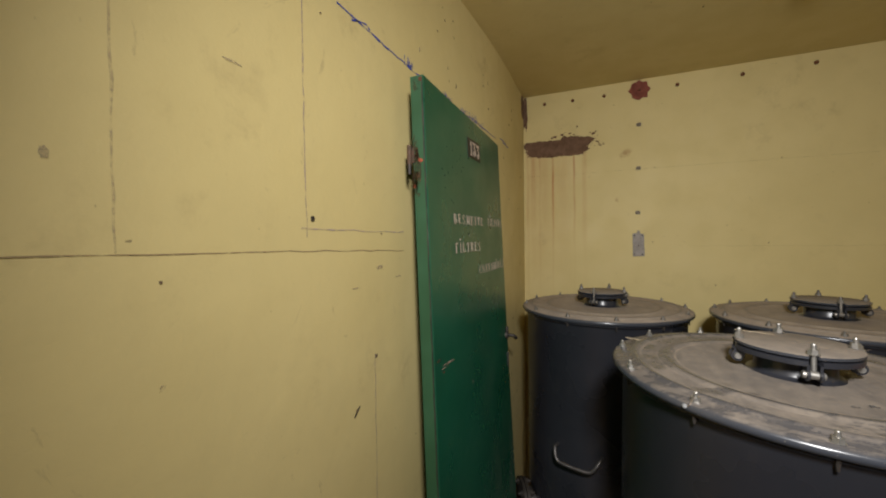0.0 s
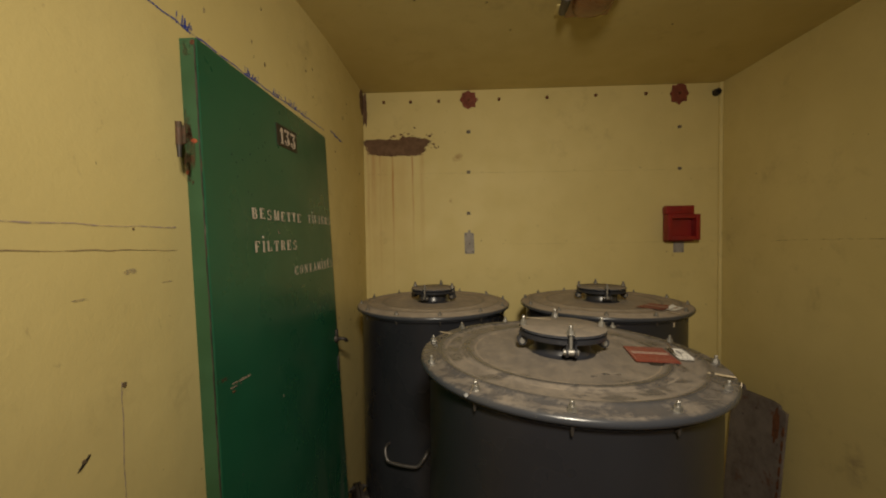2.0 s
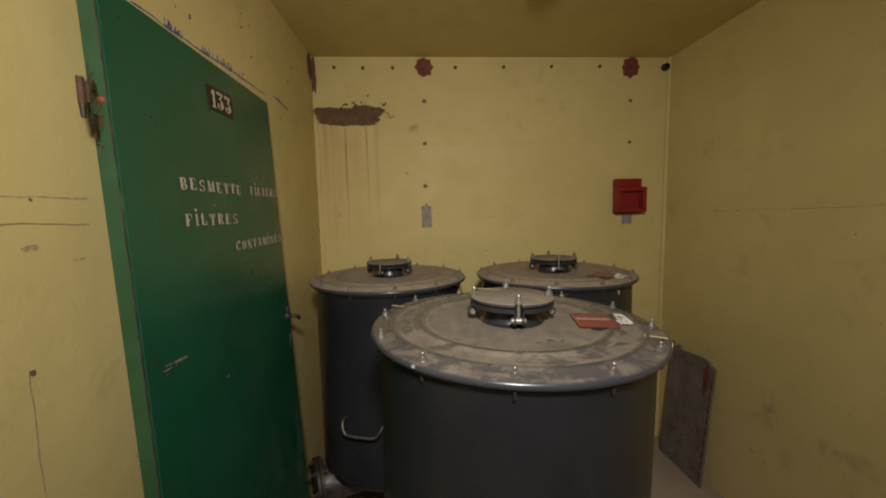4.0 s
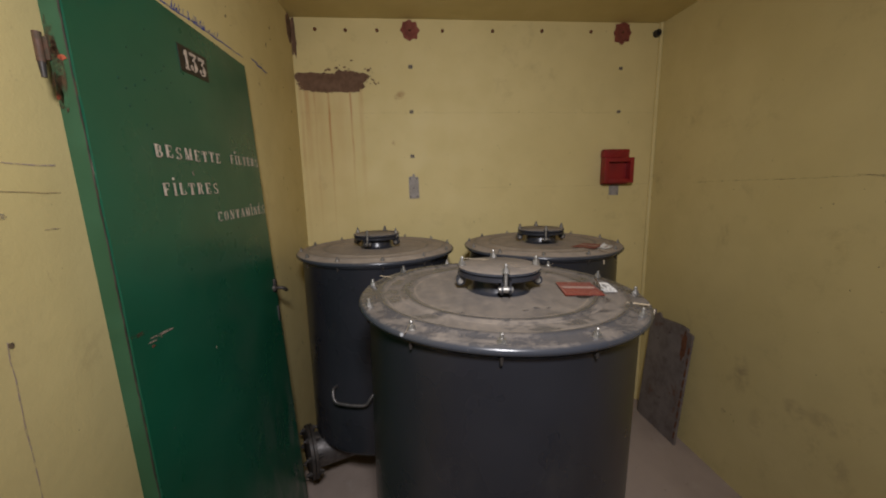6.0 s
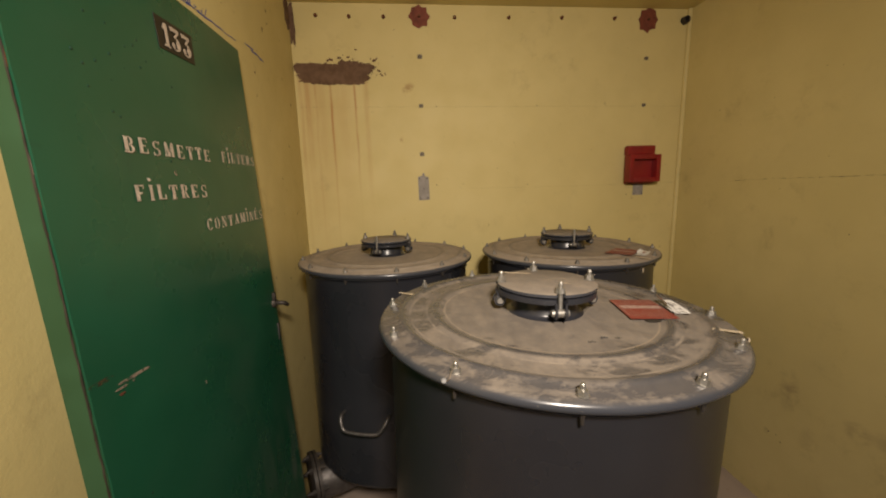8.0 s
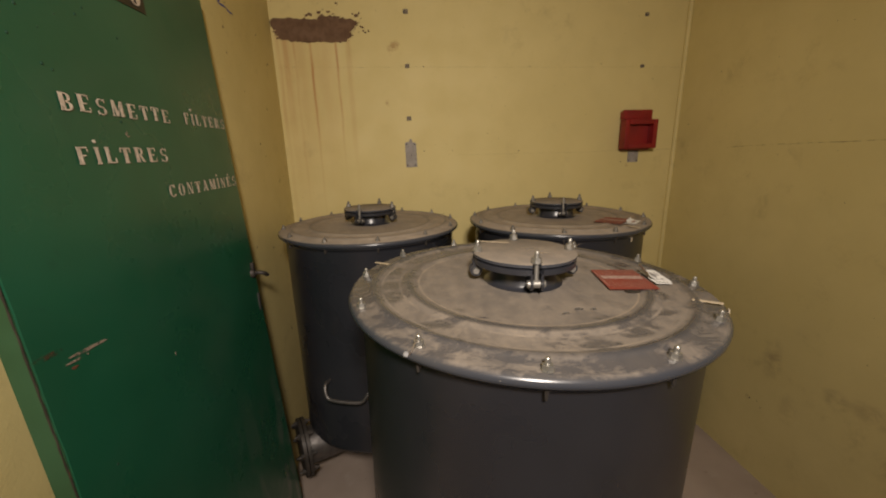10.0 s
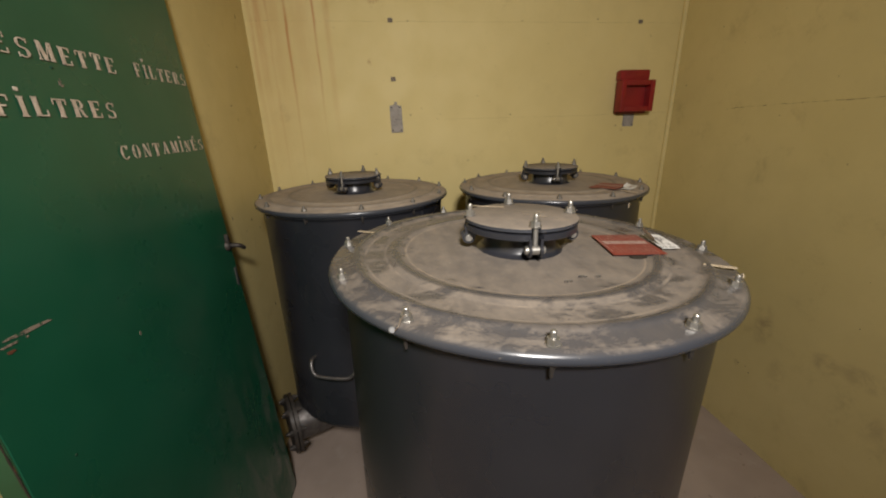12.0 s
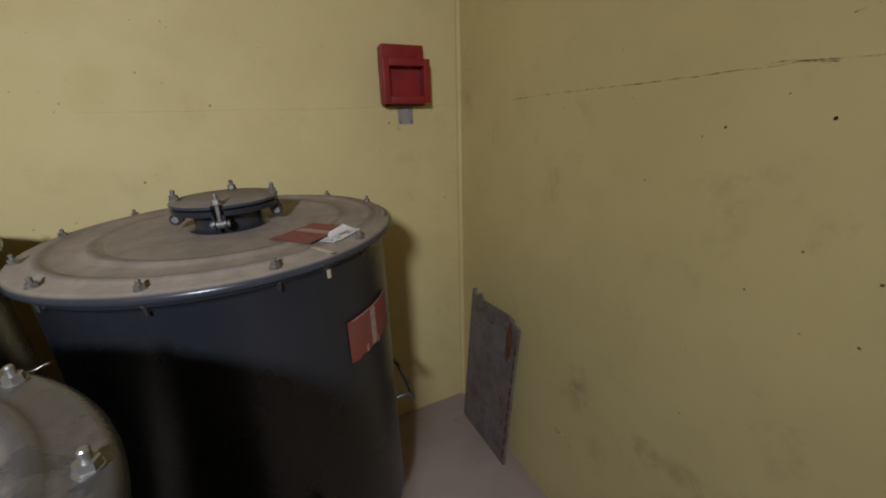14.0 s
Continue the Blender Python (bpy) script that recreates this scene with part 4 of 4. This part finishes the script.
def hex_bolt(metal):
    """A washer, nut and stud on the lid's edge."""
    bm = lathe([(0.0, 0.0), (0.0135, 0.0), (0.0135, 0.0018), (0.007, 0.0022)], 16)
    bmesh.ops.create_cone(bm, cap_ends=True, segments=6, radius1=0.0118, radius2=0.0112, depth=0.0090, matrix=Matrix.Translation((0, 0, 0.0062)))
    rod((0, 0, 0.010), (0, 0, 0.0205), 0.0056, 0.0056, 12, bm)
    rod((0, 0, 0.0205), (0, 0, 0.0225), 0.0056, 0.0040, 12, bm)
    return finish(bm, metal)


def bolt_tail():
    """The clamp bolt's end below the rim."""
    bm = rod((0, 0, -0.004), (0, 0, -0.014), 0.0085, 0.0085, 6)
    rod((0, 0, -0.014), (0, 0, -0.036), 0.0055, 0.0035, 8, bm)
    box((-0.022, -0.005, -0.030), (-0.004, 0.005, -0.002), 0.001, bm)
    return finish(bm, DARK_STEEL)


def label_bars(parent, rows, mat, place):
    """Unreadable print as plain bars."""
    for u0, u1, v0, v1 in rows:
        part("print", sheet([(u0, v0), (u1, v0), (u1, v1), (u0, v1)], 0.0002, place), mat, parent, smooth=0)


def warning_label(drum, place, torn=True):
    """A red printed label: a pale bar across it and rows of fine print."""
    w, h = 0.104, 0.136
    red = part("warning_label", sheet([(-w / 2, -h / 2), (w / 2, -h / 2 + 0.004), (w / 2, h / 2), (-w / 2 + 0.004, h / 2 - 0.002)], 0.0006, place), LABEL_RED, drum, "red printed warning label", smooth=0)
    up = lambda u, v, d: place(u, v, d + 0.0008)
    label_bars(red, [(-0.042, 0.047, 0.000, 0.020)], LABEL_PALE, up)
    rng = random.Random(9)
    rows = []
    for i in range(11):
        u = -0.038 + i * 0.0076
        rows.append((u, u + 0.0015, 0.027, 0.029 + rng.uniform(0.014, 0.034)))
        rows.append((u, u + 0.0015, -0.056, -0.054 + rng.uniform(0.020, 0.046)))
    rows.append((-0.047, -0.044, -0.05, 0.05))
    label_bars(red, rows, LABEL_FAINT, up)
    return red


def paper_slip(drum, place, curl=1.0):
    """A white printed slip with a peeled flap."""
    out = [(-0.017, -0.052), (0.017, -0.050), (0.017, -0.036), (0.021, -0.036), (0.019, 0.044), (0.014, 0.048), (-0.016, 0.048), (-0.018, -0.036), (-0.016, -0.038)]
    slip = part("paper_slip", sheet(out, 0.0005, place), PAPER, drum, "white printed slip, partly peeled", smooth=0)
    bm = bmesh.new()
    rows = []
    for k in range(7):
        t = k / 6
        rows.append([bm.verts.new(place(-0.006 - 0.014 * math.sin(t * 1.5), s, 0.0012 + curl * (0.016 * t * t + 0.020 * t * (s + 0.034) / 0.085))) for s in (-0.034 + 0.02 * t, 0.052 - 0.012 * t)])
    for a, b in zip(rows, rows[1:]):
        bm.faces.new((a[0], a[1], b[1], b[0]))
    part("flap", bm, PAPER, slip, "curled torn paper flap", smooth=60)
    up = lambda u, v, d: place(u, v, d + 0.0007)
    torn = [(-0.004, 0.000), (0.000, -0.012), (0.006, 0.004), (0.004, 0.026), (-0.003, 0.028)]
    part("bare_patch", sheet(torn, 0.0002, up), LABEL_FAINT if curl < 0.4 else INK, slip, "brown patch where the paper is torn off", smooth=0)
    rows = [(u, u + 0.0022, v, v + w) for u, v, w in ((-0.012, -0.049, 0.010), (-0.007, -0.049, 0.012), (-0.002, -0.049, 0.008), (0.003, -0.049, 0.012), (0.008, -0.049, 0.009))]
    rows += [(u, u + 0.0018, v, v + w) for u, v, w in ((0.011, 0.004, 0.016), (0.008, 0.006, 0.020), (0.009, -0.028, 0.014), (0.005, -0.027, 0.011), (-0.004, -0.027, 0.013))]
    label_bars(slip, rows, INK, up)
    return slip


def drum_handle():
    """A bent bar handle welded to the side, in the frame of a drum turned to angle 0."""
    w = 0.095
    pts = [(BODY_R - 0.002, -w, 0.032), (BODY_R + 0.028, -w, 0.034), (BODY_R + 0.040, -w * 0.94, 0.014), (BODY_R + 0.046, -w * 0.78, -0.010), (BODY_R + 0.048, -w * 0.3, -0.014),
           (BODY_R + 0.048, w * 0.3, -0.014), (BODY_R + 0.046, w * 0.66, -0.010), (BODY_R + 0.040, w * 0.88, 0.014), (BODY_R + 0.028, w, 0.034), (BODY_R - 0.002, w, 0.032)]
    pts = [(x - (BODY_R - math.sqrt(BODY_R ** 2 - y * y)) * (0.9 if abs(y) > w * 0.95 else 0.5), y, z) for x, y, z in pts]
    return tube(smooth_line(pts, 4), 0.0074)


HEX, HEX_DULL, TAIL = hex_bolt(ZINC), hex_bolt(DUSTY_ZINC), bolt_tail()


def swing_bolt(metal):
    """An eye bolt on a pin between two ears, its stud passing the cap's notch. Built at angle 0."""
    r = 0.106
    ears = []
    for q in (-1, 1):
        out = [(0.092, 1.290)] + [(0.108 + 0.0135 * math.cos(radians(a)), 1.268 + 0.0135 * math.sin(radians(a))) for a in range(60, -191, -25)] + [(0.088, 1.281)]
        out[0:1] = [(0.092, 1.290), (0.116, 1.290)]
        ears.append(finish(sheet(out, 0.005, lambda u, v, d, q=q: (u, q * 0.0105 + (d - 0.0025), v)), DRUM, 0))
    bm = rod((0.108, -0.0165, 1.268), (0.108, 0.0165, 1.268), 0.0050, None, 12)
    for q in (-1, 1):
        rod((0.108, q * 0.0132, 1.268), (0.108, q * 0.0185, 1.268), 0.0082, 0.0072, 16, bm)
    rod((0.108, -0.0070, 1.268), (0.108, 0.0070, 1.268), 0.0088, None, 16, bm)
    pin = finish(bm, metal)
    bm = lathe([(0, 0), (0.0115, 0), (0.0115, 0.0025), (0, 0.0025)], 16)
    for v in bm.verts:
        v.co += Vector((r - 0.002, 0, LID_Z + 0.0705))
    rod((0.108, 0, 1.270), (r - 0.002, 0, 1.331), 0.0050, None, 12, bm)
    bmesh.ops.create_cone(bm, cap_ends=True, segments=6, radius1=0.0098, radius2=0.0092, depth=0.009, matrix=Matrix.Translation((r - 0.002, 0, LID_Z + 0.0775)))
    rod((r - 0.002, 0, 1.331), (r - 0.002, 0, 1.3345), 0.0050, 0.0035, 12, bm)
    return ears, pin, finish(bm, metal)


BRIGHT_SWING, DULL_SWING = swing_bolt(ZINC), swing_bolt(DUSTY_ZINC)


def notched_disc(r, z0, z1, notches, width, depth, bevel=0.003):
    """A round plate with slots cut into its edge."""
    out = []
    n = 120
    for k in range(n):
        a = k * 360 / n
        rr = r
        for q in notches:
            d = abs((a - q + 180) % 360 - 180)
            if math.radians(d) * r < width / 2:
                rr = r - depth
        out.append((rr * math.cos(math.radians(a)), rr * math.sin(math.radians(a))))
    bm = bmesh.new()
    rings = []
    for s, z in ((1.0 - bevel / r, z0), (1.0, z0 + bevel * 0.6), (1.0, z1 - bevel * 0.6), (1.0 - bevel / r, z1)):
        rings.append([bm.verts.new((x * s, y * s, z)) for x, y in out])
    for a, b in zip(rings, rings[1:]):
        for k in range(n):
            j = (k + 1) % n
            bm.faces.new((a[k], a[j], b[j], b[k]))
    bm.faces.new(rings[0][::-1]), bm.faces.new(rings[-1])
    return bm


def build_drum(name, x, y, label, lid_mat, bolt_turn, cap_turn, handle_at, wobble, lean=0.0):
    drum = empty(name, pose(x - 1.24 * math.sin(radians(lean)), y, 0.004 if lean else 0, 0, lean, 0), label, "filter drum", "filter drums")
    # body: wall with a rolled lower lip, flat bottom
    prof = [(0.0, 0.37), (0.336, 0.37), (0.343, 0.352), (BODY_R - 0.004, 0.352), (BODY_R, 0.360), (BODY_R, 0.375), (BODY_R - 0.002, 0.385), (BODY_R - 0.002, 1.195), (BODY_R + 0.004, 1.205), (BODY_R + 0.014, 1.212), (BODY_R + 0.014, 1.2175), (0.0, 1.2175)]
    part("body", lathe(prof, 128), DRUM, drum, "dark blue-grey painted cylinder")
    part("seam", box((BODY_R - 0.004, -0.006, 0.386), (BODY_R - 0.0005, 0.006, 1.194), 0.001), DRUM, drum, at=pose(0, 0, 0, 0, 0, handle_at + 62))
    # lid pressed with two ribs and a rolled rim
    prof = [(0.0, LID_Z + 0.001), (0.10, LID_Z + 0.001), (0.242, LID_Z), (0.250, LID_Z + 0.001), (0.258, LID_Z + 0.004), (0.268, LID_Z + 0.0055), (0.277, LID_Z + 0.004), (0.285, LID_Z + 0.001), (0.292, LID_Z),
            (0.328, LID_Z), (0.335, LID_Z + 0.001), (0.342, LID_Z + 0.0050), (0.349, LID_Z + 0.0062), (0.356, LID_Z + 0.0028), (0.362, LID_Z - 0.001), (0.388, LID_Z - 0.002),
            (0.393, LID_Z - 0.004), (0.398, LID_Z - 0.008), (0.400, LID_Z - 0.013), (0.399, LID_Z - 0.018), (0.394, LID_Z - 0.0225), (0.36, LID_Z - 0.0222), (0.0, LID_Z - 0.0221)]
    bm = lathe([(r * 0.971, z) for r, z in prof], 144)
    for v in bm.verts:
        r = math.hypot(v.co.x, v.co.y)
        if r > 0.05 and v.co.z > LID_Z - 0.021:
            v.co.z += 0.0022 * noise.noise(Vector((v.co.x * 4 + wobble, v.co.y * 4, 1))) * min(1, r / 0.3)
    clean = lid_mat is LID_FRONT
    nut = HEX if clean else HEX_DULL
    ears, pin, stud = BRIGHT_SWING if clean else DULL_SWING
    lid = part("lid", bm, lid_mat, drum, "pressed steel lid grey with dust")
    for k in range(12):
        a = bolt_turn + 30 * k
        part("bolt", nut, None, lid, at=pose(0, 0, 0, 0, 0, a) @ pose(BOLT_R, 0, LID_Z - 0.002, random.uniform(-4, 4), random.uniform(-4, 4), random.uniform(0, 60)) @ Matrix.Diagonal((0.74, 0.74, 0.86 if clean else 0.78, 1)))
        part("bolt_tail", TAIL, None, lid, at=pose(0, 0, 0, 0, 0, a) @ pose(BOLT_R + 0.004, 0, LID_Z - 0.019) @ Matrix.Scale(0.72, 4))
    # inspection cap on a short neck
    prof = [(0.066, LID_Z), (0.088, LID_Z + 0.001), (0.079, LID_Z + 0.004), (0.074, LID_Z + 0.010), (0.073, LID_Z + 0.045), (0.066, LID_Z + 0.045)]
    neck = part("neck", lathe(prof, 72, True), DRUM, drum, "short dark flanged neck")
    spots = [cap_turn + 90 * k for k in range(4)]
    part("flange", notched_disc(0.1135, LID_Z + 0.045, LID_Z + 0.0575, spots, 0.017, 0.020, 0.002), DRUM, neck)
    part("gasket", lathe([(0.07, LID_Z + 0.0575), (0.098, LID_Z + 0.0575), (0.098, LID_Z + 0.0605), (0.07, LID_Z + 0.0605)], 72, True), HOLE, neck)
    cap = part("cap", notched_disc(0.1145, LID_Z + 0.0605, LID_Z + 0.070, spots, 0.014, 0.017, 0.003), CAP_DUST, drum, "round dusty bolted cap")
    for a in spots:
        m = pose(0, 0, 0, 0, 0, a)
        bolt = part("swing_bolt", stud, None, cap, "bright zinc swing bolt" if clean else "dusty grey swing bolt", at=m)
        part("pin", pin, None, cap, at=m)
        for ear in ears:
            part("ear", ear, None, cap, at=m)
    part("handle", drum_handle(), DULL_STEEL, drum, "bent steel bar handle", at=pose(0, 0, 0.642, 0, 0, handle_at))
    # short legs under the bottom
    for a in (85, 140, -12):
        part("leg", box((0.27, -0.018, -0.012), (0.306, 0.018, 0.37), 0.002), DARK_STEEL, drum, "short dark steel leg", at=pose(0, 0, 0, 0, 0, a))
    return drum, lid, cap


def strip(length, width, place):
    return sheet([(0, -width / 2), (length * 0.3, -width / 2), (length, -width / 2 * 1.1), (length, width / 2), (0.002, width / 2)], 0.0006, place)


def turned(ox, oy, angle, z):
    """A placing of (u, v, depth) on the lid, u along the angle."""
    c, s = math.cos(radians(angle)), math.sin(radians(angle))
    return lambda u, v, d: (ox + u * c - v * s, oy + u * s + v * c, z + d)


def drums():
    front, lid, cap = build_drum("filter_drum", 0.458, 1.321, "dark grey steel filter drum with rubbed dusty lid", LID_FRONT, 17.5, 86, 18, 1.0, 0.9)
    red = warning_label(front, turned(0.217, -0.040, -9, LID_Z + 0.0050))
    slip = paper_slip(front, turned(0.298, -0.034, -12, LID_Z + 0.0056), 0.55)
    for ox, oy, a, n, w in ((0.281, -0.170, -33, 0.050, 0.010), (-0.345, 0.17, -30, 0.045, 0.008)):
        part("tape", strip(n, w, turned(ox, oy, a, LID_Z + 0.0048)), TAPE, lid, "strip of yellowed adhesive tape", smooth=0)
    part("tape", strip(0.080, 0.006, turned(-0.088, 0.100, -22, LID_Z + 0.0705)), TAPE, cap, "strip of yellowed adhesive tape", smooth=0)
    part("tape", box((0.3872, -0.005, 1.216), (0.3892, 0.005, 1.236), 0.0005), TAPE, lid, "strip of yellowed adhesive tape", at=pose(0, 0, 0, 0, 0, -31.5))
    part("tape", strip(0.058, 0.022, turned(-0.004, 0.014, -16, LID_Z + 0.0705)), CLEAR_TAPE, cap, "patch of clear tape residue", smooth=0)
    part("tape", strip(0.111, 0.009, turned(0.003, -0.012, -36, LID_Z + 0.0712)), CLEAR_TAPE, cap, "strip of yellowed adhesive tape", smooth=0)
    # a drain hole half under the label, and finger marks in the dust
    part("drain_hole", sheet(ragged(0.200, -0.108, 0.034, 0.018, 3, 0.1, 24), 0.0006, turned(0, 0, 0, LID_Z + 0.0020)), HOLE, lid, smooth=0)
    for k, (u, v) in enumerate(((0.050, -0.180), (0.076, -0.184), (0.018, -0.196))):
        part("finger_mark", sheet(ragged(u, v, 0.015, 0.008, 30 + k, 0.2, 20), 0.0004, turned(0, 0, 0, LID_Z + 0.0022)), MARK, lid, smooth=0)
    # lead seal on a wire at one bolt
    a = radians(227.5)
    bx, by = BOLT_R * math.cos(a), BOLT_R * math.sin(a)
    part("seal_wire", tube(smooth_line([(bx, by, LID_Z + 0.006), (bx - 0.006, by - 0.008, LID_Z + 0.006), (bx - 0.012, by - 0.014, LID_Z - 0.004), (bx - 0.016, by - 0.012, LID_Z - 0.010)]), 0.0012, 6), WIRE, lid, "thin seal wire")
    part("seal", lathe([(0, 0.002), (0.0035, 0.002), (0.0048, 0.0), (0.0035, -0.002), (0, -0.002)], 16), LEAD, lid, "small round lead seal", at=pose(bx - 0.020, by - 0.010, LID_Z - 0.010, 70, 20))
    a = radians(47.5)
    bx, by = BOLT_R * math.cos(a), BOLT_R * math.sin(a)
    part("seal_wire", tube(smooth_line([(bx, by, LID_Z + 0.006), (bx + 0.011, by + 0.007, LID_Z + 0.003), (bx + 0.018, by + 0.009, LID_Z + 0.005), (bx + 0.024, by + 0.009, LID_Z + 0.007)]), 0.0007, 6), WIRE, lid, "thin seal wire")

    right, lid, cap = build_drum("filter_drum", 0.876, 2.150, "dark grey steel filter drum with a red label on its side", LID_BACK, 12.5, 84, -5, 5.0)
    part("handle", drum_handle(), DULL_STEEL, right, "bent steel bar handle", at=pose(0, 0, 0.61, 0, 0, -91))
    red = warning_label(right, turned(0.160, -0.195, -48, LID_Z + 0.0050))
    slip = paper_slip(right, turned(0.216, -0.247, -46, LID_Z + 0.0056), 0.3)
    part("tape", strip(0.060, 0.009, turned(0.150, -0.300, -63, LID_Z + 0.0048)), TAPE, lid, "strip of yellowed adhesive tape", smooth=0)
    part("tape", box((BODY_R, -0.004, 1.184), (BODY_R + 0.002, 0.004, 1.209), 0.0005), TAPE, lid, "strip of yellowed adhesive tape", at=pose(0, 0, 0, 0, 0, -62))

    def side(u, v, d, mid=-43.5):
        a = radians(mid) + v / BODY_R
        return ((BODY_R + 0.0004 + d) * math.cos(a), (BODY_R + 0.0004 + d) * math.sin(a), 1.018 - u)

    # the side label is turned a quarter, and split in strips to follow the curve
    h = 0.178
    rows = 14
    bm = bmesh.new()
    line = [-h / 2 + h * k / rows for k in range(rows + 1)]
    grid = [[bm.verts.new(side(u, v, d)) for u, d in ((-0.05, 0), (-0.05, 0.0006), (0.05 + 0.003 * (k % 3), 0.0006), (0.05 + 0.003 * (k % 3), 0))] for k, v in enumerate(line)]
    for a, b in zip(grid, grid[1:]):
        for q in range(4):
            bm.faces.new((a[q], a[(q + 1) % 4], b[(q + 1) % 4], b[q]))
    bm.faces.new(grid[0]), bm.faces.new(grid[-1][::-1])
    red = part("warning_label", bm, LABEL_RED, right, "red printed warning label on the drum side", smooth=60)
    up = lambda u, v, d: side(u, v, d + 0.0010)
    label_bars(red, [(-0.044, 0.050, -0.012, 0.000), (-0.044, 0.050, 0.000, 0.010), (-0.049, -0.046, -0.076, -0.040), (-0.049, -0.046, -0.040, 0.000), (-0.049, -0.046, 0.000, 0.040), (-0.049, -0.046, 0.040, 0.076)], LABEL_PALE, up)
    label_bars(red, [(0.034, 0.052, -0.038, -0.030), (0.040, 0.058, 0.014, 0.020)], LABEL_PALE, up)

    left, lid, cap = build_drum("filter_drum", 0.048, 2.170, "dark grey steel filter drum with an outlet flange, thick with dust", LID_BACK, 8, 70, -105.5, 9.0)
    left.scale = (0.975, 0.975, 1.0)
    # outlet pipe with a bolted flange pair towards the wall
    a = radians(204)
    c, s = math.cos(a), math.sin(a)
    at = lambda r, z=0.255: (c * r, s * r, z)
    pipe = part("outlet_pipe", rod(at(0.05), at(0.385), 0.084, None, 40), DULL_STEEL, left, "short dull steel outlet pipe")
    for r0, r1, rad in ((0.385, 0.399, 0.128), (0.403, 0.417, 0.128)):
        part("flange", rod(at(r0), at(r1), rad, None, 48), DARK_STEEL, pipe, "oily dark bolted flange")
    for k in range(8):
        b = k * math.tau / 8 + 0.3
        off = Vector((-s * math.cos(b) * 0.108, c * math.cos(b) * 0.108, math.sin(b) * 0.108))
        bm = rod(Vector(at(0.362)) + off, Vector(at(0.440)) + off, 0.007, None, 10)
        rod(Vector(at(0.372)) + off, Vector(at(0.385)) + off, 0.013, None, 6, bm)
        rod(Vector(at(0.417)) + off, Vector(at(0.430)) + off, 0.013, None, 6, bm)
        part("flange_bolt", bm, DARK_STEEL, pipe)
    part("blank_end", rod(at(0.417), at(0.424), 0.112, 0.10, 40), DARK_STEEL, pipe)


def steel_sheet():
    """A loose weathered plate leaning on the right wall, with two tabs and a cut corner."""
    out = [(0.0, 0.0), (0.345, 0.008), (0.350, 0.70), (0.345, 0.728), (0.328, 0.730), (0.322, 0.706), (0.300, 0.704), (0.296, 0.722), (0.278, 0.720), (0.262, 0.698), (0.10, 0.712), (0.048, 0.706), (0.044, 0.690), (0.006, 0.683)]
    ob = part("steel_sheet", sheet(out, 0.012, lambda u, v, d: (1.720 + 0.045 * v / 0.71 - 0.012 + d - 0.02 * u, 2.148 + u - 0.02 * (v / 0.71), v + 0.0)), SHEET, smooth=0)
    tagged(ob, "weathered rusty steel plate leaning on the yellow wall", "plate")
    bm = sheet(ragged(0.055, 0.60, 0.035, 0.16, 4, 0.35, 30), 0.001, lambda u, v, d: (1.720 + 0.045 * v / 0.71 - 0.0125 - d - 0.02 * u, 2.148 + u - 0.02 * (v / 0.71), v))
    part("rust_stain", bm, RUST, ob, "orange rust streak", smooth=0)
    for k in range(9):
        v = 0.06 + k * 0.066
        bm = sheet(ragged(0.012, v, 0.012, 0.05, 20 + k, 0.5, 16), 0.001, lambda u, v, d: (1.720 + 0.045 * v / 0.71 - 0.0125 - d - 0.02 * u, 2.148 + u - 0.02 * (v / 0.71), v))
        part("rust_stain", bm, RUST, ob, smooth=0)


anchor_bolts()
pads()
cover_plates()
pipe_stub()
red_box()
ceiling_lamp()
green_door()
drums()
steel_sheet()
wall_marks()
